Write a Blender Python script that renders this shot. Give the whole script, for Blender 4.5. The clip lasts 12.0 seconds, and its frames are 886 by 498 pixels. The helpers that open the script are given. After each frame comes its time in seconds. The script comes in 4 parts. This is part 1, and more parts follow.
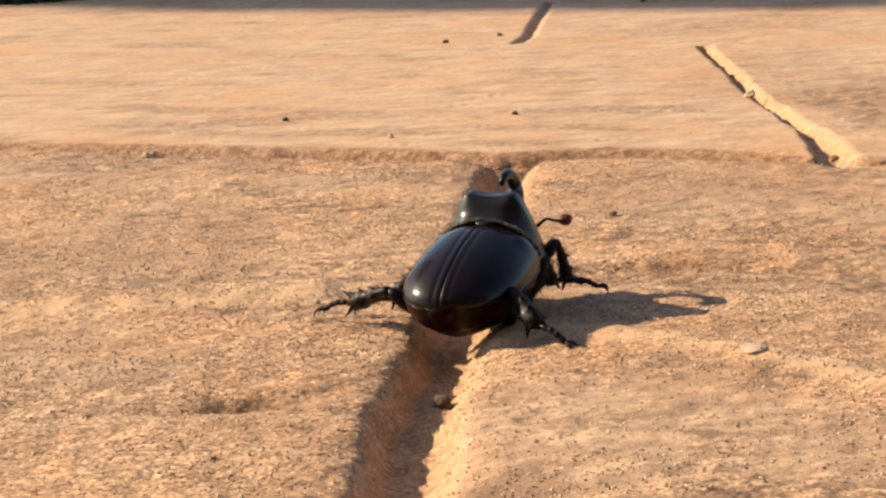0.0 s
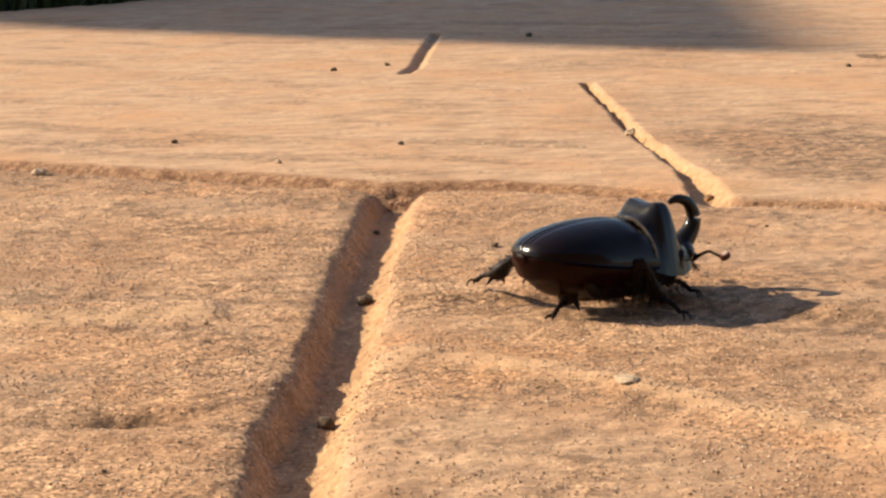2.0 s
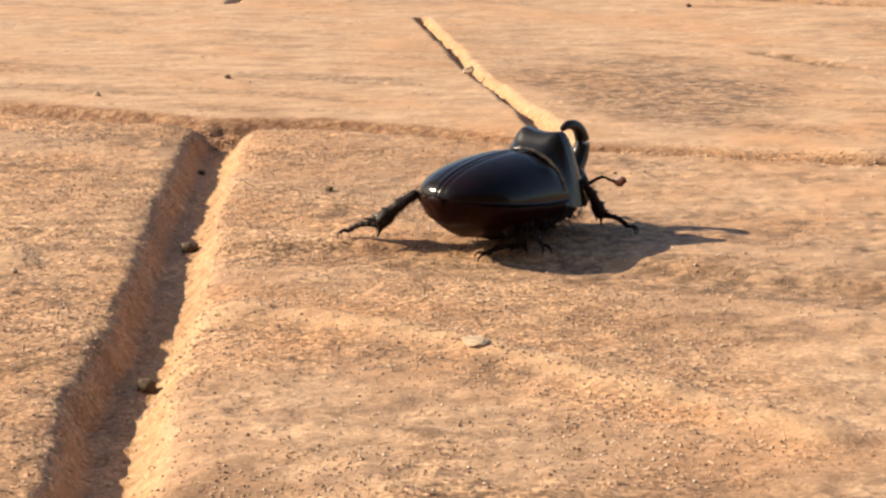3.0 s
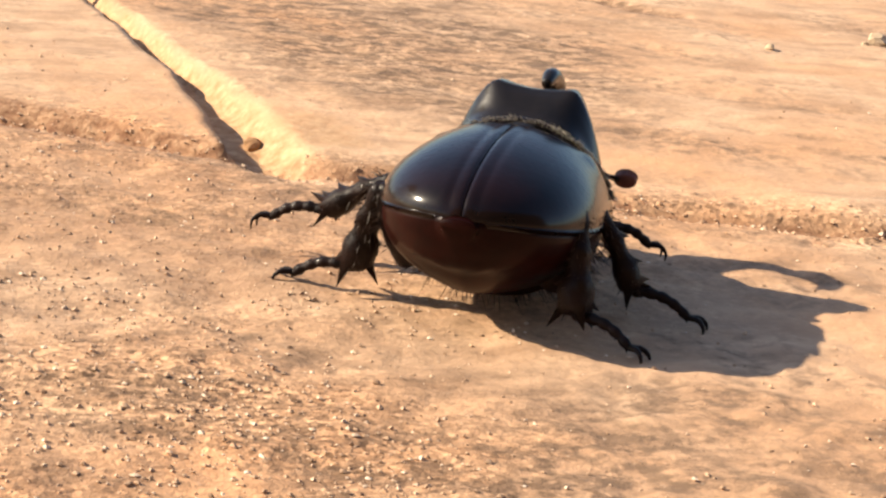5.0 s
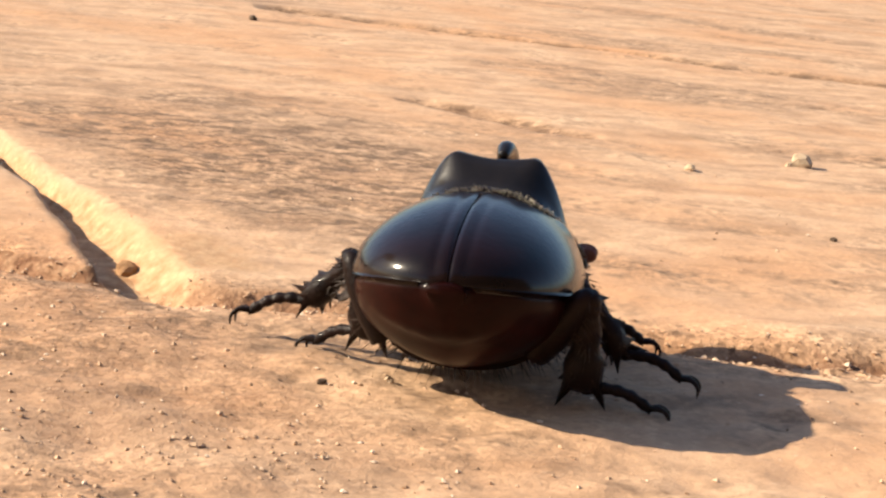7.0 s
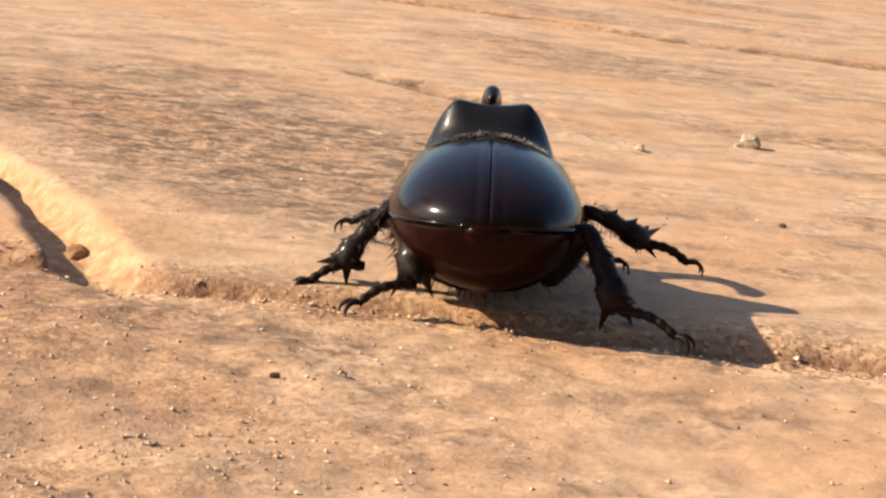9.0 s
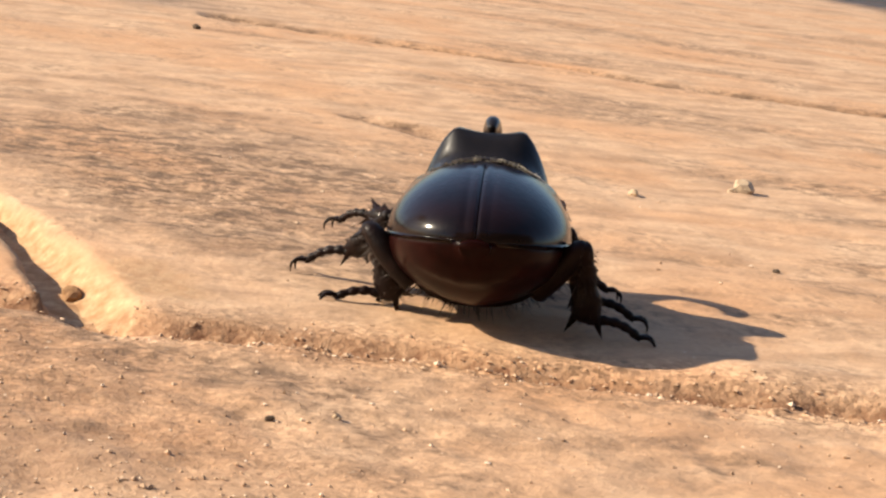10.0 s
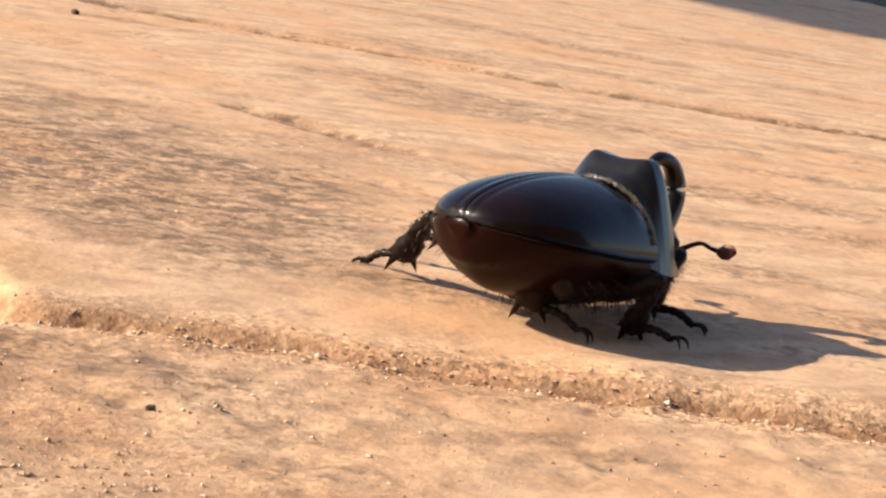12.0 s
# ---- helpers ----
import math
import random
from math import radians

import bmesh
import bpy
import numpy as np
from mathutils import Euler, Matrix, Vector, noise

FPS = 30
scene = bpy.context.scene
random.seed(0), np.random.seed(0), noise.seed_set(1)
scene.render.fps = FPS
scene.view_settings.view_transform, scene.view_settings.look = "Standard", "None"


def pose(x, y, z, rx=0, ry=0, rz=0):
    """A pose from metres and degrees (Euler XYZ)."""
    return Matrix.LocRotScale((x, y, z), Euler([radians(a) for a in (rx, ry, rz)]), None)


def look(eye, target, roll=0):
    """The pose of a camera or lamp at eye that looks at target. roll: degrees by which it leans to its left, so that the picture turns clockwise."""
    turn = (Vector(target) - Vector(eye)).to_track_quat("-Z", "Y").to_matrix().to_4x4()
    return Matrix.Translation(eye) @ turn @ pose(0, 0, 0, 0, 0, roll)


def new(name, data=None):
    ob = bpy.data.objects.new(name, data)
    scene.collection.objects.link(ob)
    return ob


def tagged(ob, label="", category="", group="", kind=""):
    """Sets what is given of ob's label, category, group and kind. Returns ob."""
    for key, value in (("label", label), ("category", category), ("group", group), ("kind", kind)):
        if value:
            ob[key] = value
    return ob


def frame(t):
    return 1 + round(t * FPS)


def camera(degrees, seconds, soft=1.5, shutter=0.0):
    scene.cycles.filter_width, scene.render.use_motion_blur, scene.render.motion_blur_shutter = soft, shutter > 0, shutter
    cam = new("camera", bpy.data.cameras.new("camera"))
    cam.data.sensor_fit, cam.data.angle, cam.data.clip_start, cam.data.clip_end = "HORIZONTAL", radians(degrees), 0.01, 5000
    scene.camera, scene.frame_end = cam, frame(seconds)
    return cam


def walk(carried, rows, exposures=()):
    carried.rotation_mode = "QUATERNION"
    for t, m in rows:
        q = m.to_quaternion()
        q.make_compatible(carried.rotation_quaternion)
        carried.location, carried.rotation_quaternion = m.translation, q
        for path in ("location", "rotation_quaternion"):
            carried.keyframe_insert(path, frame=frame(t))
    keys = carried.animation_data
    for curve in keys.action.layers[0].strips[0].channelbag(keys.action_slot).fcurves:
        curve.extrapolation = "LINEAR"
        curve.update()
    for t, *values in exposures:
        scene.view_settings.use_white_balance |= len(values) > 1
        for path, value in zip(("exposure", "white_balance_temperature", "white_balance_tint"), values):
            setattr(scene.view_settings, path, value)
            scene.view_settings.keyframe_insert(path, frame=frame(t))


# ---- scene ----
cam = camera(24.0, 12.0, soft=2.5)
PATH = [
    (0.0, look((0.0012, -0.4042, 0.0640), (-0.0064, -0.1101, 0.0054), -4.13)),
    (0.5, look((0.0004, -0.4097, 0.0654), (-0.0057, -0.1153, 0.0078), -3.85)),
    (1.0, look((0.0003, -0.4131, 0.0659), (-0.0038, -0.1184, 0.0095), -3.64)),
    (1.5, look((0.0004, -0.4146, 0.0664), (0.0004, -0.1196, 0.0120), -3.03)),
    (2.0, look((0.0001, -0.4130, 0.0660), (0.0102, -0.1184, 0.0102), -1.76)),
    (2.5, look((-0.0006, -0.4108, 0.0655), (0.0222, -0.1178, 0.0051), -0.56)),
    (2.7, look((-0.0018, -0.4097, 0.0654), (0.0260, -0.1174, 0.0040), -0.24)),
    (4.3, look((0.0118, -0.2211, 0.0475), (0.0908, 0.0544, -0.0413), 3.55)),
    (4.5, look((0.0127, -0.2155, 0.0462), (0.1000, 0.0583, -0.0398), 4.60)),
    (5.0, look((0.0146, -0.2066, 0.0442), (0.1158, 0.0647, -0.0344), 5.96)),
    (5.5, look((0.0161, -0.1993, 0.0427), (0.1258, 0.0693, -0.0336), 6.80)),
    (6.0, look((0.0173, -0.1941, 0.0418), (0.1344, 0.0721, -0.0321), 7.32)),
    (6.5, look((0.0188, -0.1874, 0.0381), (0.1385, 0.0809, -0.0227), 7.47)),
    (7.0, look((0.0209, -0.1833, 0.0367), (0.1384, 0.0869, -0.0198), 6.28)),
    (7.5, look((0.0207, -0.1837, 0.0373), (0.1395, 0.0854, -0.0215), 6.14)),
    (9.5, look((0.0199, -0.1819, 0.0393), (0.1468, 0.0829, -0.0220), 7.66)),
    (10.0, look((0.0197, -0.1823, 0.0393), (0.1459, 0.0842, -0.0162), 7.67)),
    (10.5, look((0.0196, -0.1822, 0.0393), (0.1451, 0.0850, -0.0140), 7.64)),
    (11.0, look((0.0196, -0.1822, 0.0393), (0.1455, 0.0849, -0.0136), 7.77)),
    (11.5, look((0.0192, -0.1823, 0.0393), (0.1514, 0.0817, -0.0138), 8.48)),
    (12.0, look((0.0187, -0.1822, 0.0392), (0.1614, 0.0761, -0.0144), 9.58)),
]
GAIN = [(0, 0.83, 6540, 10), (1.0, 0.78, 6540, 10), (1.5, 0.68, 6560, 10), (2.0, 0.74, 6540, 10), (2.7, 0.83, 6490, 10), (4.3, 0.9, 6350, 10), (5.0, 1.14, 6250, 10), (5.5, 1.08, 6230, 10), (6.5, 1.06, 6180, 10), (7.5, 1.03, 6180, 10), (9.5, 0.86, 6190, 10), (10.5, 0.96, 6120, 10), (12, 0.98, 6090, 10)]
walk(cam, PATH, GAIN)

# ---- world, sun, exposure ----
SUN_AZ = (-0.914, 0.407)          # where the sun stands, seen from the paving
SUN_EL = 30.5
world = bpy.data.worlds.new("world")
scene.world = world
world.use_nodes = True
wn = world.node_tree.nodes
sky = wn.new("ShaderNodeTexSky")
sky.sky_type = "NISHITA"
sky.sun_disc = False
sky.sun_elevation = radians(SUN_EL)
sky.sun_rotation = math.atan2(SUN_AZ[0], SUN_AZ[1])
world.node_tree.links.new(sky.outputs[0], wn["Background"].inputs[0])
wn["Background"].inputs[1].default_value = 0.085

sun_data = bpy.data.lights.new("sun", "SUN")
sun_data.energy = 4.8
sun_data.angle = radians(0.6)
sun_data.color = (1.0, 0.83, 0.595)
sun = new("sun", sun_data)
ce, se = math.cos(radians(SUN_EL)), math.sin(radians(SUN_EL))
sun.matrix_world = look((SUN_AZ[0] * ce * 3, SUN_AZ[1] * ce * 3, se * 3), (0, 0, 0))

MM = 0.001


# ---- materials ----
def nodes_of(name):
    m = bpy.data.materials.new(name)
    m.use_nodes = True
    nt = m.node_tree
    return m, nt, nt.nodes["Principled BSDF"]


def add(nt, kind, **values):
    n = nt.nodes.new(kind)
    for k, v in values.items():
        n.inputs[k].default_value = v
    return n


def ramp(nt, fac, stops):
    r = nt.nodes.new("ShaderNodeValToRGB")
    while len(r.color_ramp.elements) < len(stops):
        r.color_ramp.elements.new(0.5)
    for e, (p, c) in zip(r.color_ramp.elements, stops):
        e.position, e.color = p, (*c, 1)
    nt.links.new(fac, r.inputs[0])
    return r.outputs[0]


def mixed(nt, fac, a, b, blend="MIX"):
    m = nt.nodes.new("ShaderNodeMix")
    m.data_type, m.blend_type = "RGBA", blend
    for sock, v in ((m.inputs[0], fac), (m.inputs[6], a), (m.inputs[7], b)):
        if isinstance(v, (int, float)):
            sock.default_value = v
        elif isinstance(v, tuple):
            sock.default_value = (*v, 1)
        else:
            nt.links.new(v, sock)
    return m.outputs[2]


def noise_of(nt, coord, scale, detail=4.0, rough=0.55):
    n = add(nt, "ShaderNodeTexNoise", Scale=scale, Detail=detail, Roughness=rough)
    nt.links.new(coord, n.inputs["Vector"])
    return n.outputs["Fac"]


def stone_material():
    m, nt, b = nodes_of("sandstone")
    geo = nt.nodes.new("ShaderNodeNewGeometry")
    pos = geo.outputs["Position"]
    mp = nt.nodes.new("ShaderNodeMapping")            # streaks along the bedding
    mp.inputs["Rotation"].default_value = (0, 0, radians(28))
    mp.inputs["Scale"].default_value = (0.40, 1.0, 1.0)
    nt.links.new(pos, mp.inputs["Vector"])
    broad = noise_of(nt, pos, 26, 3)
    patch = noise_of(nt, pos, 75, 6, 0.68)
    streak = noise_of(nt, mp.outputs[0], 190, 4, 0.6)
    grain = noise_of(nt, pos, 1500, 3, 0.7)
    speck = noise_of(nt, pos, 620, 3, 0.6)
    coarse = nt.nodes.new("ShaderNodeAttribute")
    coarse.attribute_name = "coarse"
    cells = add(nt, "ShaderNodeTexVoronoi", Scale=2100.0)
    nt.links.new(pos, cells.inputs["Vector"])
    bits = nt.nodes.new("ShaderNodeSeparateColor")
    nt.links.new(cells.outputs["Color"], bits.inputs[0])
    c = ramp(nt, patch, [(0.30, (0.31, 0.178, 0.100)), (0.48, (0.49, 0.302, 0.177)), (0.70, (0.66, 0.440, 0.275))])
    c = mixed(nt, 0.45, c, ramp(nt, streak, [(0.32, (0.25, 0.148, 0.088)), (0.58, (0.66, 0.435, 0.275))]))
    red = ramp(nt, broad, [(0.45, (0, 0, 0)), (0.7, (1, 1, 1))])
    c = mixed(nt, red, c, (0.54, 0.300, 0.158))
    # dark weathered grains in drifts
    drift = ramp(nt, patch, [(0.48, (0, 0, 0)), (0.62, (1, 1, 1))])
    dots = ramp(nt, speck, [(0.44, (0, 0, 0)), (0.66, (0.8, 0.8, 0.8))])
    dirt_shade = nt.nodes.new("ShaderNodeAttribute")
    dirt_shade.attribute_name = "dirt_shade"
    drift = mixed(nt, 1.0, drift, dirt_shade.outputs["Fac"], "ADD")
    mq = nt.nodes.new("ShaderNodeMapping")
    mq.inputs["Rotation"].default_value = (0, 0, radians(26))
    mq.inputs["Scale"].default_value = (0.7, 1.0, 1.0)
    nt.links.new(pos, mq.inputs["Vector"])
    flecks = ramp(nt, noise_of(nt, mq.outputs[0], 300, 6, 0.75), [(0.47, (0.14, 0.14, 0.14)), (0.58, (1, 1, 1))])
    c = mixed(nt, mixed(nt, 1.0, dirt_shade.outputs["Fac"], flecks, "MULTIPLY"), c, (0.135, 0.084, 0.052))
    dd = mixed(nt, 1.0, drift, dots, "MULTIPLY")
    c = mixed(nt, dd, c, (0.22, 0.135, 0.08))
    # single grains of quartz and dark mineral
    gr = ramp(nt, bits.outputs[0], [(0.0, (0.12, 0.11, 0.10)), (0.2, (0.36, 0.35, 0.34)), (0.55, (0.52, 0.52, 0.52)), (0.85, (0.64, 0.65, 0.66)), (1.0, (0.95, 0.97, 1.0))])
    c = mixed(nt, mixed(nt, 1.0, coarse.outputs["Fac"], (0.85, 0.85, 0.85), "MULTIPLY"), c, gr, "OVERLAY")
    # the worn far stones are greyer, the open near ones more ochre
    c = mixed(nt, 1.0, c, mixed(nt, coarse.outputs["Fac"], (0.985, 1.02, 1.06), (1.025, 0.985, 0.925)), "MULTIPLY")
    pale = ramp(nt, grain, [(0.66, (0, 0, 0)), (0.76, (0.6, 0.6, 0.6))])
    c = mixed(nt, pale, c, (0.66, 0.52, 0.39))
    # paler colour that stands in for sunlight on the ridge and the swell
    crest_light = nt.nodes.new("ShaderNodeAttribute")
    crest_light.attribute_name = "crest_light"
    c = mixed(nt, mixed(nt, 1.0, crest_light.outputs["Fac"], (0.8, 0.8, 0.8), "MULTIPLY"), c, mixed(nt, speck, (0.56, 0.345, 0.185), (0.74, 0.50, 0.30)))
    at = nt.nodes.new("ShaderNodeAttribute")
    at.attribute_name = "joint"
    c = mixed(nt, at.outputs["Fac"], c, mixed(nt, ramp(nt, speck, [(0.35, (0, 0, 0)), (0.65, (1, 1, 1))]), (0.36, 0.198, 0.094), mixed(nt, bits.outputs[1], (0.46, 0.285, 0.15), (0.60, 0.40, 0.228))))
    rust = nt.nodes.new("ShaderNodeAttribute")
    rust.attribute_name = "rust"
    c = mixed(nt, rust.outputs["Fac"], c, mixed(nt, ramp(nt, speck, [(0.36, (0, 0, 0)), (0.62, (1, 1, 1))]), (0.17, 0.075, 0.036), mixed(nt, bits.outputs[1], (0.31, 0.165, 0.085), (0.50, 0.305, 0.175))))
    nt.links.new(c, b.inputs["Base Color"])
    b.inputs["Roughness"].default_value = 0.82
    b.inputs["Specular IOR Level"].default_value = 0.25
    bump = add(nt, "ShaderNodeBump", Strength=0.28, Distance=0.0005)
    hsum = nt.nodes.new("ShaderNodeMath")
    nt.links.new(grain, hsum.inputs[0])
    nt.links.new(speck, hsum.inputs[1])
    relief = nt.nodes.new("ShaderNodeMath")
    relief.operation = "MULTIPLY"
    amount = nt.nodes.new("ShaderNodeMath")
    amount.operation = "MULTIPLY_ADD"
    nt.links.new(coarse.outputs["Fac"], amount.inputs[0])
    amount.inputs[1].default_value, amount.inputs[2].default_value = 2.2, 0.5
    nt.links.new(hsum.outputs[0], relief.inputs[0])
    nt.links.new(amount.outputs[0], relief.inputs[1])
    nt.links.new(relief.outputs[0], bump.inputs["Height"])
    nt.links.new(bump.outputs[0], b.inputs["Normal"])
    return m


def plain(name, c0, c1, scale, rough, spec=0.5, coat=0.0, bump=0.0, bscale=None, coat_rough=0.1):
    m, nt, b = nodes_of(name)
    tc = nt.nodes.new("ShaderNodeTexCoord")
    n = noise_of(nt, tc.outputs["Object"], scale, 4, 0.6)
    nt.links.new(ramp(nt, n, [(0.35, c0), (0.65, c1)]), b.inputs["Base Color"])
    b.inputs["Roughness"].default_value = rough
    b.inputs["Specular IOR Level"].default_value = spec
    b.inputs["Coat Weight"].default_value = coat
    b.inputs["Coat Roughness"].default_value = coat_rough
    b.inputs["Coat IOR"].default_value = 1.36
    if bump:
        n2 = noise_of(nt, tc.outputs["Object"], bscale or scale * 3, 3, 0.6)
        bp = add(nt, "ShaderNodeBump", Strength=bump, Distance=0.0004)
        nt.links.new(n2, bp.inputs["Height"])
        nt.links.new(bp.outputs[0], b.inputs["Normal"])
    return m


STONE = stone_material()
SOIL = plain("soil", (0.035, 0.028, 0.022), (0.075, 0.060, 0.046), 30, 0.95, 0.2, bump=0.8, bscale=200)
WALL = plain("wall_stone", (0.22, 0.16, 0.11), (0.36, 0.27, 0.19), 12, 0.9, 0.2, bump=0.8, bscale=60)
DARK_BACKING = plain("dark_backing_stone", (0.07, 0.055, 0.045), (0.13, 0.10, 0.08), 12, 0.9, 0.2, bump=0.8, bscale=60)
GRASS = plain("grass_blade", (0.030, 0.050, 0.016), (0.070, 0.095, 0.030), 40, 0.6, 0.3)
ELYTRA = plain("elytra_chitin", (0.0045, 0.0018, 0.0015), (0.009, 0.0027, 0.0021), 260, 0.4, 0.04, coat=0.75, bump=0.10, bscale=700, coat_rough=0.14)
RIM_BEAD = plain("rim_bead", (0.008, 0.006, 0.005), (0.014, 0.010, 0.008), 400, 0.3, 0.5, coat=1.0, bump=0.1, bscale=1500, coat_rough=0.22)
BELLY = plain("belly_chitin", (0.008, 0.0015, 0.0011), (0.017, 0.0029, 0.0019), 300, 0.4, 0.04, coat=0.17, bump=0.03, bscale=2600, coat_rough=0.12)
SHIELD = plain("shield_chitin", (0.006, 0.0048, 0.0045), (0.012, 0.009, 0.0078), 400, 0.4, 0.12, coat=0.7, bump=0.08, bscale=1300, coat_rough=0.11)
LEG = plain("leg_chitin", (0.006, 0.0034, 0.003), (0.014, 0.006, 0.0045), 500, 0.5, 0.12, coat=0.08, bump=0.25, bscale=2500, coat_rough=0.12)
HAIR = plain("bristle", (0.018, 0.010, 0.006), (0.05, 0.026, 0.014), 500, 0.55, 0.3)
# fringe hair, its colour paled to stand in for the collar's white highlights
RIM = plain("rim_hair_glint", (0.38, 0.33, 0.25), (0.62, 0.56, 0.45), 900, 0.45, 0.5, bump=0.5, bscale=3000)
CLUB = plain("antenna_club", (0.09, 0.028, 0.018), (0.16, 0.05, 0.03), 900, 0.4, 0.5)
PEB = plain("pebble_stone", (0.40, 0.29, 0.185), (0.60, 0.46, 0.315), 600, 0.8, 0.3, bump=0.4, bscale=1800)
PEB_DARK = plain("dark_crumb", (0.06, 0.042, 0.03), (0.13, 0.09, 0.06), 700, 0.85, 0.3, bump=0.4, bscale=1800)
PEB_BROWN = plain("brown_pebble", (0.22, 0.115, 0.05), (0.40, 0.23, 0.11), 500, 0.8, 0.3, bump=0.4, bscale=1800)


# ---- mesh helpers ----
def mesh_from(name, verts, faces, material, smooth=True):
    me = bpy.data.meshes.new(name)
    me.from_pydata([tuple(v) for v in verts], [], [tuple(f) for f in faces])
    me.update()
    if smooth:
        me.polygons.foreach_set("use_smooth", [True] * len(me.polygons))
    if material:
        me.materials.append(material)
    return me


def part(name, me, parent, label=""):
    ob = new(name, me)
    ob.parent = parent
    if label:
        tagged(ob, label)
    return ob


def grid_faces(nu, nv, closed=False):
    out = []
    for i in range(nu - 1):
        for j in range(nv if closed else nv - 1):
            k = (j + 1) % nv
            out.append((i * nv + j, i * nv + k, (i + 1) * nv + k, (i + 1) * nv + j))
    return out


def hash_noise(x, y, scale, seed):
    """Smooth value noise in 0..1 on arrays."""
    u, v = np.asarray(x) / scale, np.asarray(y) / scale
    iu, iv = np.floor(u), np.floor(v)
    fu, fv = u - iu, v - iv
    fu, fv = fu * fu * (3 - 2 * fu), fv * fv * (3 - 2 * fv)

    def h(a, b):
        s = np.sin(a * 127.1 + b * 311.7 + seed * 74.7) * 43758.5453
        return s - np.floor(s)
    top = h(iu, iv) * (1 - fu) + h(iu + 1, iv) * fu
    bot = h(iu, iv + 1) * (1 - fu) + h(iu + 1, iv + 1) * fu
    return top * (1 - fv) + bot * fv


def fbm(x, y, scale, seed, octaves=4):
    t, a, w = 0.0, 1.0, 0.0
    for k in range(octaves):
        c, s = math.cos(0.7 * k), math.sin(0.7 * k)
        t = t + a * (hash_noise(x * c - y * s, x * s + y * c, scale / 2 ** k, seed + 13 * k) - 0.5)
        w += a
        a *= 0.55
    return t / w


def line_distance(x, y, pts):
    """Distance to a polyline, the signed side (right of its way is positive) and the share of its length."""
    best = np.full(np.shape(x), 1e9)
    side = np.zeros(np.shape(x))
    share = np.zeros(np.shape(x))
    n = len(pts) - 1
    for k in range(n):
        (ax, ay), (bx, by) = pts[k], pts[k + 1]
        dx, dy = bx - ax, by - ay
        ll = dx * dx + dy * dy
        t = np.clip(((x - ax) * dx + (y - ay) * dy) / ll, 0, 1)
        px, py = x - ax - t * dx, y - ay - t * dy
        d = np.hypot(px, py)
        s = px * dy - py * dx
        near = d < best
        best = np.where(near, d, best)
        side = np.where(near, np.sign(s), side)
        share = np.where(near, (k + t) / n, share)
    return best, side, share


def step(a, b, v):
    t = np.clip((v - a) / (b - a), 0, 1)
    return t * t * (3 - 2 * t)


# ---- the paving: joints in millimetres ----
CROSS_JOINT = [(-1000, 560), (-105, 71), (-62, 47), (-49, 38), (-24, 24), (0, 9), (22, 4), (44, -7), (58, -18), (70, -27), (85, -33), (98, -39), (110, -45), (123, -50), (1400, -560)]
NEAR_JOINT = [(6, 8), (4.5, -3), (0.5, -54), (-2.5, -93), (-3.5, -113), (-5.5, -147), (-8.5, -172), (-9, -196), (-10, -210), (-45, -1300)]
SLANT_JOINT = [(63.5, 184), (63.6, 122), (63.3, 70), (64.8, 42), (66, 22), (66.5, 4), (66.3, -12), (66, -26)]
FAR_JOINT = [(27, 372), (24, 340), (16, 251), (12, 229)]
SEAM = [(160, 236), (193, 211), (222, 190), (234, 176), (257, 166), (277, 157), (298, 148), (520, 20)]
SEAM_SHORT = [(137, 99), (142, 92), (146, 82), (150, 74)]
LEDGE = [(-5, -98), (22, -101), (37, -105), (55, -115), (69, -124), (98, -140), (150, -165)]
RIDGE = [(-3, -145), (6, -141), (21, -152), (31, -163), (39, -172), (48, -182), (60, -198)]
PAVING_END = [(-1000, 760), (-400, 640), (-270, 590), (-190, 565), (-130, 600), (-70, 700), (0, 900), (60, 1150), (800, 1150), (860, 700), (1400, 700)]


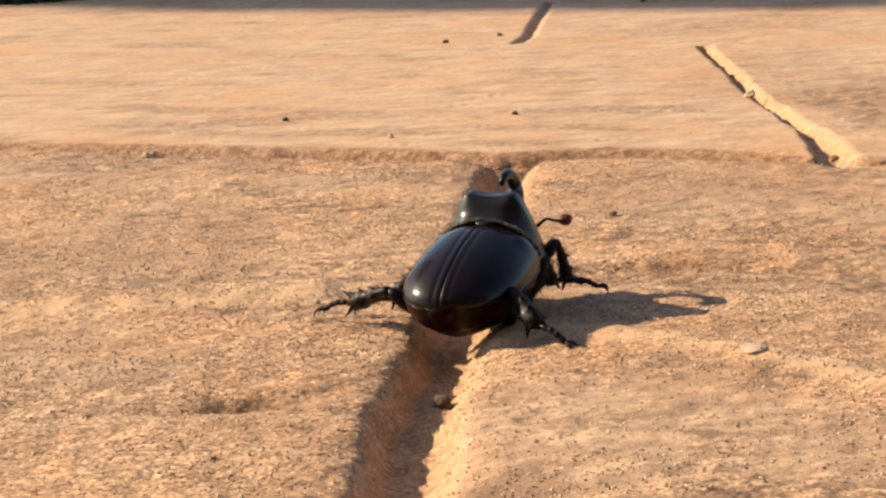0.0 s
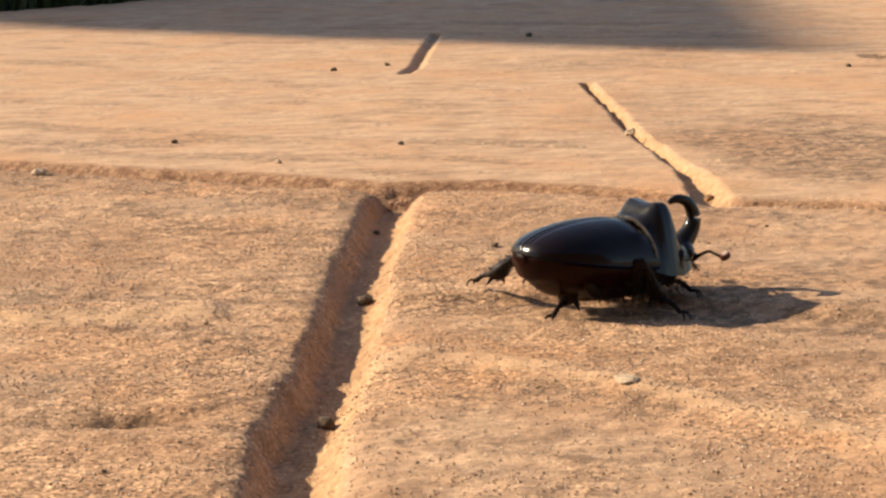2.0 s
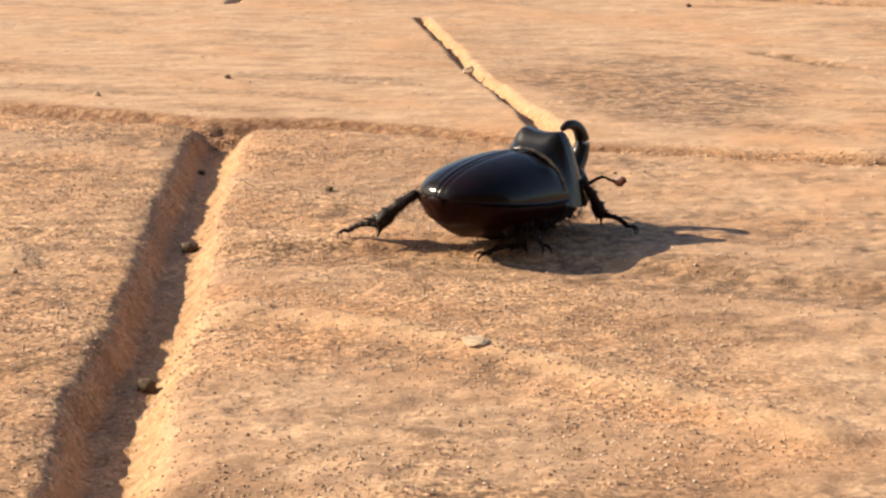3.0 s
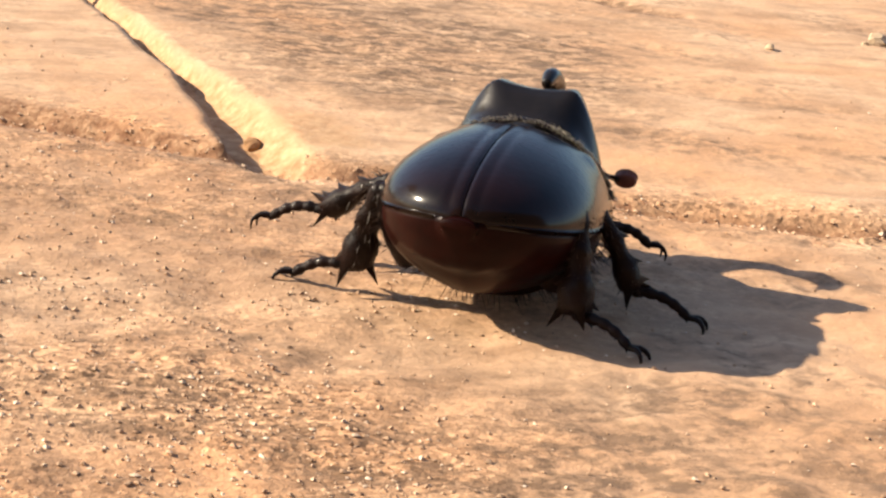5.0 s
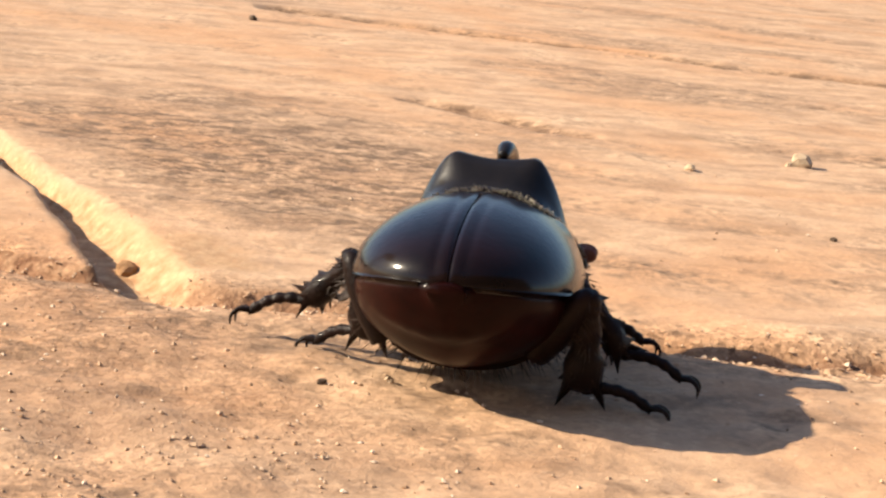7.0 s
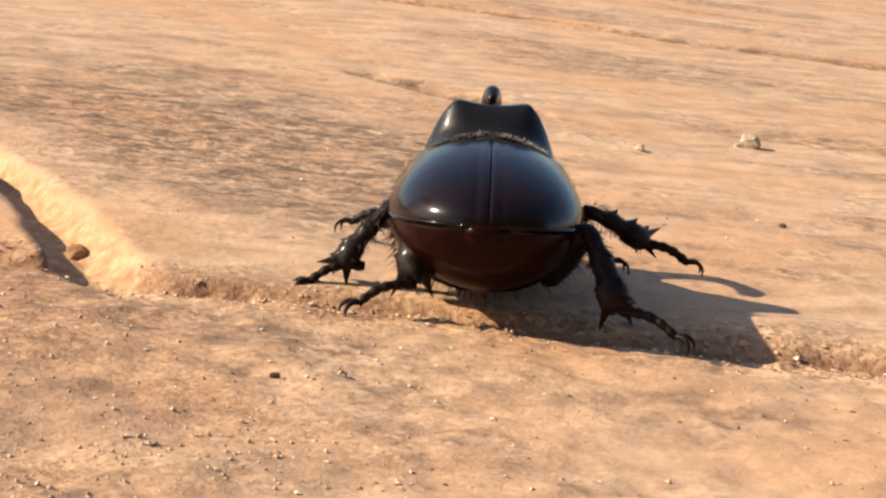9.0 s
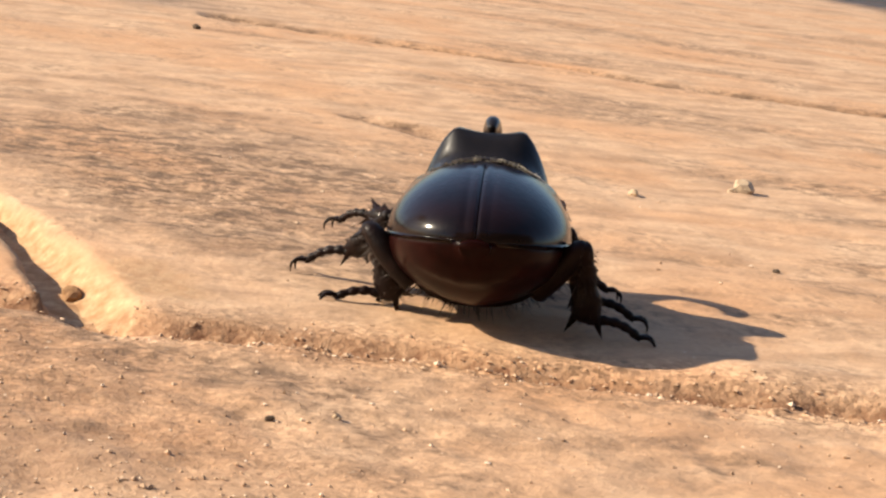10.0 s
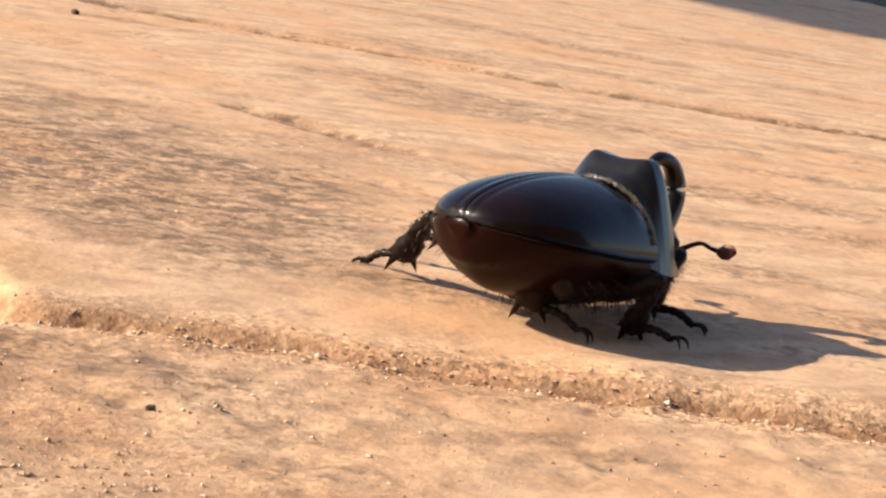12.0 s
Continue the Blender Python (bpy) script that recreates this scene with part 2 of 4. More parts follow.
def height(x, y):
    """Height of the paving and how much of it is joint sand, at x, y in millimetres."""
    wob = 1.3 * fbm(x, y, 9, 3, 3)
    wob2 = 1.3 * fbm(x, y, 9, 8, 3)
    along, across = 0.883 * x - 0.469 * y, 0.469 * x + 0.883 * y
    dc, sc, tc_ = line_distance(x + wob, y + wob2, CROSS_JOINT)
    far = sc < 0
    z = 1.3 * fbm(x, y, 60, 1, 3)
    streak = fbm(along / 7.0, across, 9, 21, 4)
    z = z + np.where(far, 0.65, 0.35) * streak
    z = z + np.where(far, 0.55, 0.85) * fbm(x, y, 5, 5, 4) + np.where(far, 0.08, 0.5) * fbm(x, y, 2.0, 6, 2)
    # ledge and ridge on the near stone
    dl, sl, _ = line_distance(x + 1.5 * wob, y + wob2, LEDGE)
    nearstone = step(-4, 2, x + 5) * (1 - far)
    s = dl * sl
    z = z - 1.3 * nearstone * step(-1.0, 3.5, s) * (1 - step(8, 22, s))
    dr, sr, _ = line_distance(x + 2 * wob, y + 2 * wob2, RIDGE)
    z = z + 1.0 * nearstone * np.exp(-(dr / 5.0) ** 2)
    # low swell and a chipped hollow on the other near stone
    other = (1 - step(-26, -20, x)) * (1 - far)
    z = z + other * 1.2 * np.exp(-((y + 107 - 0.03 * (x + 50)) / 8.0) ** 2) - other * 0.8 * np.exp(-((y + 94) / 6.0) ** 2)
    z = z - 2.4 * np.exp(-(((x + 31) / 9.0) ** 2 + ((y + 168) / 3.4) ** 2)) + 0.7 * np.exp(-(((x + 32) / 11.0) ** 2 + ((y + 176) / 5.0) ** 2))
    sand = np.zeros(np.shape(x))
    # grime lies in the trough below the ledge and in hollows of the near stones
    dirt_shade = 0.95 * nearstone * step(-1.0, 1.2, s) * (1 - step(10, 19, s)) * step(-0.6, -0.1, fbm(x, y, 18, 71, 3))
    dirt_shade = np.maximum(dirt_shade, (1 - far) * 0.85 * step(-0.02, 0.2, fbm(along / 2.2, across, 15, 73, 4)))
    dirt_shade = np.maximum(dirt_shade, far * 0.6 * step(0.04, 0.24, fbm(along / 4.0, across, 12, 75, 4)))
    dirt_shade = np.maximum(dirt_shade, (1 - far) * (1 - 0.6 * step(50, 76, x)) * (0.25 + 0.5 * step(0.0, 0.25, fbm(along / 1.8, across, 11, 89, 4))))
    # weathered patches that darken single areas; (-31, -168) paints shade in the chipped hollow
    for px, py, rx, ry, k in ((100, 46, 34, 62, 0.95), (74, 105, 24, 50, 0.3), (-33, -156, 38, 30, 0.45), (-31, -168, 11, 6, 0.9), (-27, -3, 32, 22, 0.35), (16, -182, 28, 24, 0.3), (132, 66, 18, 18, 0.35), (-48, -94, 34, 11, 0.6), (69, 236, 50, 30, 0.3)):
        blot = np.exp(-((x - px) / rx) ** 2 - ((y - py) / ry) ** 2)
        dirt_shade = np.maximum(dirt_shade, k * step(0.25, 0.75, blot + 0.9 * fbm(along / 2.5, across, 14, 81, 4)))
    # cross joint: shallow, worn, full of rough sand
    wc = 3.6 + 2.6 * (1 - step(30, 64, x)) + 1.3 * fbm(x, y, 14, 31, 3) + 1.0 * step(68, 85, x)
    m = 1 - step(wc * 0.25, wc, dc)
    dep = 1.7 - 1.2 * step(56, 72, x) - 0.8 * step(29, 41, x) * (1 - step(50, 62, x))
    z = z - dep * m + m * (2.0 - 0.8 * step(56, 76, x)) * fbm(x, y, 2.6, 33, 3)
    crack = np.exp(-((dc * sc + 1.2 - 2.2 * fbm(x, y, 11, 34, 3)) / 1.15) ** 2) * step(-0.4, 0.0, fbm(x, y, 17, 36, 2))
    z = z - (1.1 - 0.5 * step(56, 72, x)) * crack
    rust = 0.95 * step(0.05, 0.7, 1 - step(wc * 0.5, wc * 1.6, dc + 2.6 * fbm(x, y, 5, 77, 3)))
    rust = np.maximum(rust, 0.32 * (1 - far) * step(0.0, 0.25, fbm(x, y, 26, 87, 3)))
    rust = np.maximum(rust * (1 - 0.9 * step(56, 76, x)), np.clip(1.6 * crack, 0, 1))
    stain = np.exp(-((dc * sc + 1.4 - 2.5 * fbm(x, y, 7, 38, 3)) / 1.7) ** 2) * step(54, 69, x) * (1 - step(88, 104, x))
    z = z - 0.3 * stain
    rust = np.maximum(rust, np.clip(1.5 * stain, 0, 1))
    # rounded lip beside it
    z = z - (0.5 - 0.4 * step(56, 72, x)) * (1 - step(2, 8, dc))
    # near joint: deep, flat bed, one steep and one sloping side
    dn, sn, tn = line_distance(x + 0.9 * wob + 1.3 * fbm(x, y, 3.0, 61, 2), y, NEAR_JOINT)
    wn_ = 4.9 + 0.9 * np.minimum(tn, 0.92)
    cut = (1 - step(-1, 3, -dc * sc)) 
    lip_l, lip_r = step(wn_ - 2.4, wn_ + 0.9, dn), step(wn_ * 0.15, wn_ + 0.6, dn)
    prof = np.where(sn > 0, lip_l, lip_r)
    m = (1 - prof) * np.where(sc > 0, 1.0, 0.0) * step(0.0, 3.0, dc)
    z = z * (1 - 0.8 * m) - 4.2 * m + 0.7 * np.sqrt(m) * fbm(x, y, 2.4, 35, 3)
    sand = np.maximum(sand, np.where(sn > 0, 0.35, 1.0) * step(0.02, 0.35, m))
    z = z - 0.7 * np.where(sc > 0, 1, 0) * (1 - step(3, 10, dn))
    # slanting joint: full of pale sand, with a narrow gap on its sunward side
    ds, ss, ts = line_distance(x + 0.8 * wob, y + wob2, SLANT_JOINT)
    ws = 1.7 + 2.0 * step(0.45, 0.95, ts) + 0.7 * fbm(x, y, 8, 41, 2)
    lip_l, lip_r = step(ws - 0.8, ws + 0.3, ds), step(ws * 0.1, ws + 0.5, ds)
    m = (1 - np.where(ss > 0, lip_l, lip_r)) * (1 - step(0.965, 1.0, ts) * 0.3)
    z = z - 2.6 * m + m * 0.5 * fbm(x, y, 2.5, 43, 3)
    sand = np.maximum(sand, step(0.02, 0.3, m))
    spill = np.exp(-((x - 73) / 6.0) ** 2 - ((y + 12) / 10.0) ** 2) * far
    sand = np.maximum(sand, 0.7 * step(0.3, 0.8, spill + 0.7 * fbm(x, y, 6, 83, 3)))
    # sunlit tone of the ridge and the swell painted as paler sandy colour, and a mound beyond the cross joint
    crests = nearstone * np.exp(-(dr / 4.6) ** 2) + other * np.exp(-((y + 112 - 0.03 * (x + 50)) / 5.0) ** 2)
    crest_light = 0.7 * step(0.2, 1.0, crests + 0.9 * fbm(along / 2.0, across, 8, 85, 4))
    z = z + 1.1 * far * np.exp(-((dc - 8.0) / 5.0) ** 2) * step(105, 118, x) * (1 - step(158, 178, x))
    dirt_shade = dirt_shade * (1 - sand) * (1 - crest_light)
    # far joint and hairline seams
    df, sf, tf = line_distance(x + 0.5 * wob, y, FAR_JOINT)
    m = 1 - step(0.8, 2.6, df)
    z = z - 1.7 * m
    sand = np.maximum(sand, 0.5 * m)
    for pts, w, d in ((SEAM, 4.6, 1.6), (SEAM_SHORT, 3.2, 1.0)):
        dd, _, tt = line_distance(x + wob, y + wob2, pts)
        m = (1 - step(0.2 * w, w * 1.6, dd)) * (0.5 + 0.9 * hash_noise(along, across, 12, 55))
        z = z - d * m
        rust = np.maximum(rust, 0.2 * np.clip(1.3 * m, 0, 1))
        dirt_shade = np.maximum(dirt_shade, np.clip(2.2 * m, 0, 1.15))
    # coarse open grain on the near stones, in drifts, and along the joints; the far stones are worn smooth
    drift = step(-0.18, 0.14, fbm(along / 1.6, across, 20, 91, 3))
    coarse = np.where(far, 0.14 + 0.2 * dirt_shade, (0.30 + 0.70 * drift) * (1 - 0.7 * step(46, 76, x)))
    coarse = np.maximum(coarse, np.exp(-(dc / 7.0) ** 2))
    coarse = np.maximum(coarse, 0.6 * far * np.exp(-((x - 90) / 22) ** 2 - ((y - 32) / 38) ** 2))
    coarse = coarse * (1 - 0.5 * crest_light)
    return z, sand, dirt_shade, rust, coarse, crest_light


def build_paving():
    """One base and four stones that meet in the joints."""
    fine = 0.9
    xs = np.concatenate([np.arange(-900, -330, 15.0), np.arange(-330, -100, 4.0), np.arange(-100, 305, fine), np.arange(305, 420, 2.5), np.arange(420, 1300, 15.0)])
    ys = np.concatenate([np.arange(-1250, -330, 15.0), np.arange(-330, -215, 4.0), np.arange(-215, 222, fine), np.arange(222, 430, 2.0), np.arange(430, 1160, 10.0)])
    X, Y = np.meshgrid(xs, ys, indexing="ij")
    Z, sand, dirt_shade, rust, coarse, crest_light = height(X, Y)
    de, sd, _ = line_distance(X, Y, PAVING_END)
    edge = np.where(sd > 0, de, -de)
    Z = Z - 9.0 * (1 - step(-2, 3, edge))
    _, sc, _ = line_distance(X, Y, CROSS_JOINT)
    _, sn, _ = line_distance(X, Y, NEAR_JOINT)
    _, ss, _ = line_distance(X, Y, [(63, 1200)] + SLANT_JOINT)
    cell = lambda a: a[:-1, :-1]
    far = cell(sc) < 0
    keep = cell(edge) > -4
    base = tagged(new("paving"), "weathered tan sandstone paving with sandy joints", "paving", kind="structure")
    nx, ny = X.shape
    idx = np.arange(nx * ny).reshape(nx, ny)
    for sel in (~far & (cell(sn) > 0), ~far & (cell(sn) <= 0), far & (cell(ss) > 0), far & (cell(ss) <= 0)):
        ci, cj = np.nonzero(sel & keep)
        quads = np.stack([idx[ci, cj], idx[ci + 1, cj], idx[ci + 1, cj + 1], idx[ci, cj + 1]], 1)
        used, inv = np.unique(quads, return_inverse=True)
        inv = inv.reshape(-1, 4)
        co = np.stack([X.ravel()[used], Y.ravel()[used], Z.ravel()[used]], 1) * MM
        me = bpy.data.meshes.new("stone")
        me.vertices.add(len(used))
        me.vertices.foreach_set("co", co.ravel())
        me.loops.add(inv.size)
        me.loops.foreach_set("vertex_index", inv.ravel())
        me.polygons.add(len(inv))
        me.polygons.foreach_set("loop_start", np.arange(0, inv.size, 4))
        me.update(calc_edges=True)
        me.polygons.foreach_set("use_smooth", np.ones(len(inv), dtype=bool))
        for key, field in (("joint", sand), ("dirt_shade", dirt_shade), ("rust", rust), ("coarse", coarse), ("crest_light", crest_light)):
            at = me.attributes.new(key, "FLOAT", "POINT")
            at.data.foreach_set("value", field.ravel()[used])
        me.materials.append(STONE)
        ob = new("stone", me)
        ob.parent = base
    return base


def build_ground():
    s = 120.0
    n = 40
    verts, faces = [], []
    ax = np.sign(np.linspace(-1, 1, n)) * np.abs(np.linspace(-1, 1, n)) ** 3 * s
    for a in ax:
        for b in ax:
            r = math.hypot(a, b)
            verts.append((a, b, -0.011 + (0.05 * noise.noise((a * 0.3, b * 0.3, 0)) if r > 2 else 0)))
    return tagged(new("ground", mesh_from("ground", verts, grid_faces(n, n), SOIL)), "dark bare soil round the paving", "ground", kind="structure")


def build_shade_blocker(shade, base):
    """Flat slab on posts, added unseen towards the sun to cast shade: shade is the outline of its shadow on the paving,
    in millimetres.
    """
    rise = 1500.0
    run = rise / math.tan(radians(SUN_EL))
    az = Vector(SUN_AZ).normalized()
    plan = [(x + az.x * run, y + az.y * run) for x, y in shade]
    n = len(plan)
    awning = tagged(new("awning"), "flat slab on square posts, added out of view only to cast shade", "awning")
    verts = [(x * MM, y * MM, z * MM) for z in (rise - 12, rise) for x, y in plan]
    faces = [tuple(range(n))[::-1], tuple(range(n, 2 * n))] + [(k, (k + 1) % n, n + (k + 1) % n, n + k) for k in range(n)]
    part("shade_slab", mesh_from("shade_slab", verts, faces, WALL, False), awning)
    cx, cy = sum(p[0] for p in plan) / n, sum(p[1] for p in plan) / n
    for k in base:
        x, y = plan[k][0] * 0.88 + cx * 0.12, plan[k][1] * 0.88 + cy * 0.12
        bm = bmesh.new()
        bmesh.ops.create_cube(bm, size=1.0)
        bmesh.ops.scale(bm, vec=(0.07, 0.07, rise * MM + 0.02), verts=bm.verts)
        bmesh.ops.translate(bm, vec=(x * MM, y * MM, rise * MM / 2 - 0.01), verts=bm.verts)
        bmesh.ops.bevel(bm, geom=bm.edges[:], offset=0.006, segments=1, affect="EDGES")
        me = bpy.data.meshes.new("post")
        bm.to_mesh(me)
        bm.free()
        me.materials.append(WALL)
        part("post", me, awning)
    return awning


def build_dark_backing():
    """Plain unseen wall, added behind the camera so the beetle's shell reflects something dark."""
    bm = bmesh.new()
    bmesh.ops.create_cube(bm, size=1.0)
    bmesh.ops.scale(bm, vec=(4.6, 0.2, 1.7), verts=bm.verts)
    bmesh.ops.bevel(bm, geom=bm.edges[:], offset=0.015, segments=2, affect="EDGES")
    me = bpy.data.meshes.new("backing_wall")
    bm.to_mesh(me)
    bm.free()
    me.materials.append(DARK_BACKING)
    ob = new("backing_wall", me)
    ob.matrix_world = pose(0.3, -1.5, 0.83)
    return tagged(ob, "plain dark wall, added out of view to darken reflections in the beetle's shell", "wall", kind="structure")


def build_grass():
    rnd = random.Random(4)
    verts, faces = [], []
    for _ in range(9000):
        x = rnd.uniform(-520, 0)
        y = rnd.uniform(570, 1250)
        line = np.interp(x, [a for a, _ in PAVING_END], [b for _, b in PAVING_END])
        if y < line + 4:
            continue
        h = rnd.uniform(20, 60)
        w = rnd.uniform(1.2, 2.6)
        a = rnd.uniform(0, 6.283)
        bx, by = math.cos(a) * h * rnd.uniform(0.1, 0.7), math.sin(a) * h * rnd.uniform(0.1, 0.7)
        px, py = -math.sin(a) * w, math.cos(a) * w
        n0 = len(verts)
        for t, ww in ((0, 1.0), (0.5, 0.8), (1, 0.05)):
            cx, cy, cz = x + bx * t * t, y + by * t * t, -11 + h * t
            verts += [((cx - px * ww) * MM, (cy - py * ww) * MM, cz * MM), ((cx + px * ww) * MM, (cy + py * ww) * MM, cz * MM)]
        faces += [(n0, n0 + 1, n0 + 3, n0 + 2), (n0 + 2, n0 + 3, n0 + 5, n0 + 4)]
    return tagged(new("grass", mesh_from("grass", verts, faces, GRASS)), "dark green grass in shade beside the paving", "grass", kind="stuff")


def ground_at(x, y):
    return float(height(np.array([float(x)]), np.array([float(y)]))[0][0])


def rock_mesh(name, size, seed, material, flat=0.8):
    bm = bmesh.new()
    bmesh.ops.create_icosphere(bm, subdivisions=2, radius=1)
    for v in bm.verts:
        k = 1 + 0.55 * noise.noise(v.co * 0.9 + Vector((seed * 7.3, seed, 0))) + 0.2 * noise.noise(v.co * 2.6 + Vector((seed, 0, 5)))
        v.co = Vector((v.co.x * k * 1.15, v.co.y * k, v.co.z * k * flat)) * size * MM
    me = bpy.data.meshes.new(name)
    bm.to_mesh(me)
    bm.free()
    me.materials.append(material)
    return me


def build_pebbles():
    """Loose bits that lie on the paving: x, y, half size in millimetres, 0 pale, 1 dark, 2 brown."""
    bits = [(176.5, 56, 1.5, 0), (173.8, 55, 0.5, 0), (154, 47, 0.65, 0), (147, 2.5, 0.38, 1), (75, -52, 0.3, 0), (70, -52, 0.28, 1),
            (66.8, -9.8, 1.0, 2), (144.5, 205, 0.8, 1), (274, 370, 1.3, 1), (7, 257, 0.75, 1), (-10, 243, 0.85, 1), (-46.5, 86, 0.7, 1),
            (7.5, 66, 0.7, 1), (-1.5, -84, 1.2, 1), (-6.5, -158, 1.2, 1), (-72, 42, 1.4, 0), (1, -22, 0.6, 1), (60, 347, 1.2, 1),
            (31, -163, 1.75, 0), (21, -62, 0.6, 1), (-24.5, -117, 0.45, 0), (63, 57, 1.0, 1), (61.3, 70, 1.2, 0), (-20, 44, 0.7, 0)]
    for k, (x, y, s, dark) in enumerate(bits):
        nm = "crumb" if dark == 1 else "pebble"
        flat = 0.14 if (x, y) == (31, -163) else 0.8
        ob = new(nm, rock_mesh(nm, s, k + 1, (PEB, PEB_DARK, PEB_BROWN)[dark], flat))
        ob.matrix_world = pose(x * MM, y * MM, (ground_at(x, y) + s * flat * 0.55) * MM, 0, 0, 37 * k)
        tagged(ob, ("small pale tan pebble lying on the paving", "dark brown crumb of earth lying on the paving", "rounded ochre brown pebble lying in the sandy joint")[dark], nm, "loose bits on the paving")


def build_sand():
    """Grains of grit, thickest in drifts on the near stones and along the joints."""
    rnd = np.random.RandomState(7)
    n = 150000
    x, y = rnd.uniform(-90, 165, n), rnd.uniform(-212, 70, n)
    dens = (0.22 + 0.78 * step(-0.02, 0.2, fbm(x, y, 24, 91, 3))) * np.where(line_distance(x, y, CROSS_JOINT)[1] < 0, 0.06, 1.0)
    dens = dens * (1 - 0.75 * step(41, 72, x))
    dc, _, _ = line_distance(x, y, CROSS_JOINT)
    dens = np.maximum(dens, np.exp(-(dc / 4.0) ** 2) * (1 - 0.5 * step(54, 72, x)))
    sel = rnd.uniform(0, 1, n) < dens
    x, y = x[sel], y[sel]
    z = height(x, y)[0]
    dc = line_distance(x, y, CROSS_JOINT)[0]
    r = 0.085 + 0.165 * rnd.uniform(0, 1, len(x)) ** 2 + 0.22 * np.exp(-(dc / 3.0) ** 2) * rnd.uniform(0, 1, len(x)) ** 3
    base = np.array([(1, 0, 0), (0, 1, 0), (-1, 0, 0), (0, -1, 0), (0, 0, 0.6), (0, 0, -0.6)])
    jit = base[None] * (1 + 0.5 * rnd.uniform(-1, 1, (len(x), 6, 1)))
    a = rnd.uniform(0, 6.28, len(x))
    c, s = np.cos(a)[:, None], np.sin(a)[:, None]
    vx = (jit[:, :, 0] * c - jit[:, :, 1] * s) * r[:, None] + x[:, None]
    vy = (jit[:, :, 0] * s + jit[:, :, 1] * c) * r[:, None] + y[:, None]
    vz = jit[:, :, 2] * r[:, None] + z[:, None] + 0.3 * r[:, None]
    co = np.stack([vx, vy, vz], 2).reshape(-1, 3) * MM
    tri = np.array([(0, 1, 4), (1, 2, 4), (2, 3, 4), (3, 0, 4), (1, 0, 5), (2, 1, 5), (3, 2, 5), (0, 3, 5)])
    f = (tri[None] + 6 * np.arange(len(x))[:, None, None]).reshape(-1, 3)
    me = mesh_from("grit", co.tolist(), f.tolist(), None, False)
    m, nt, b = nodes_of("grit_grain")
    geo = nt.nodes.new("ShaderNodeNewGeometry")
    col = ramp(nt, geo.outputs["Random Per Island"], [(0.0, (0.28, 0.175, 0.105)), (0.3, (0.43, 0.275, 0.165)), (0.7, (0.58, 0.39, 0.245)), (1.0, (0.78, 0.63, 0.48))])
    nt.links.new(col, b.inputs["Base Color"])
    b.inputs["Roughness"].default_value = 0.75
    me.materials.append(m)
    return tagged(new("grit", me), "loose sandy grit strewn over the paving", "grit", kind="stuff")


# ---- the beetle, in millimetres: forward +y, right +x, up +z ----
BEETLE = 0.00104
def lerp_table(t, table):
    return np.interp(t, [a[0] for a in table], [a[1] for a in table])


def body_width(y):
    if y < -3:
        return 7.75 * max(0.0, 1 - (abs(-3 - y) / 11.8) ** 2.4) ** (1 / 2.2)
    return 7.75 - 0.6 * ((y + 3) / 9) ** 2


def shell_edge(y):
    return lerp_table(y, [(-14.8, 8.7), (-11.8, 8.2), (-6.5, 7.4), (0, 6.6), (6, 6.2)])


def shell_top(y):
    if y < -1:
        h = max(0.0, 1 - (abs(-1 - y) / 13.8) ** 2.4) ** (1 / 2.0)
    else:
        h = 1 - 0.20 * ((y + 1) / 5) ** 2
    return shell_edge(y) + h * (12.9 - shell_edge(y))


def elytron(sign):
    ny, nu = 46, 44
    verts = []
    for i in range(ny):
        t = i / (ny - 1)
        y = -14.78 + 18.8 * (0.5 - 0.5 * math.cos(math.pi * t)) ** 1.15
        w, ze, zt = max(body_width(y), 0.25), shell_edge(y), shell_top(y)
        for j in range(nu):
            a = (j / (nu - 1)) ** 1.5 * math.pi / 2
            x = w * math.sin(a)
            z = ze + (zt - ze) * math.cos(a) ** 0.97
            z -= 0.07 * math.exp(-((x - 0.95) / 0.28) ** 2) * min(1, max(0, zt - ze))
            z -= 0.10 * math.exp(-(x / 0.15) ** 2)
            z += 0.4 * math.exp(-((x - 5.8) / 0.9) ** 2 - ((y - 1.6) / 1.4) ** 2)
            verts.append((sign * (x + 0.05) * BEETLE, y * BEETLE, z * BEETLE))
    # turned-under rim
    rim0 = len(verts)
    for i in range(ny):
        x, y, z = verts[i * nu + nu - 1]
        verts.append((x * 0.955, y + 0.0006 * (1 if i < 4 else 0), z - 0.00035))
    faces = grid_faces(ny, nu)
    faces += [(i * nu + nu - 1, (i + 1) * nu + nu - 1, rim0 + i + 1, rim0 + i) for i in range(ny - 1)]
    if sign < 0:
        faces = [f[::-1] for f in faces]
    return mesh_from("elytron", verts, faces, ELYTRA)


def ring_loft(name, sections, n, material, low=0.9):
    """sections: y, half width, z of the top, z of the bottom, z of the widest line."""
    verts = []
    for y, w, zt, zb, zm in sections:
        for j in range(n):
            a = 2 * math.pi * j / n
            c, s = math.cos(a), math.sin(a)
            x = w * math.copysign(abs(c) ** (0.9 if s > 0 else low), c)
            z = zm + ((zt - zm) if s > 0 else (zm - zb)) * math.copysign(abs(s) ** 0.95, s)
            verts.append((x * BEETLE, y * BEETLE, z * BEETLE))
    faces = grid_faces(len(sections), n, closed=True)
    faces = [f[::-1] for f in faces]
    faces += [tuple(range(n)), tuple(range((len(sections) - 1) * n, len(sections) * n))[::-1]]
    me = mesh_from(name, verts, faces, material)
    return me


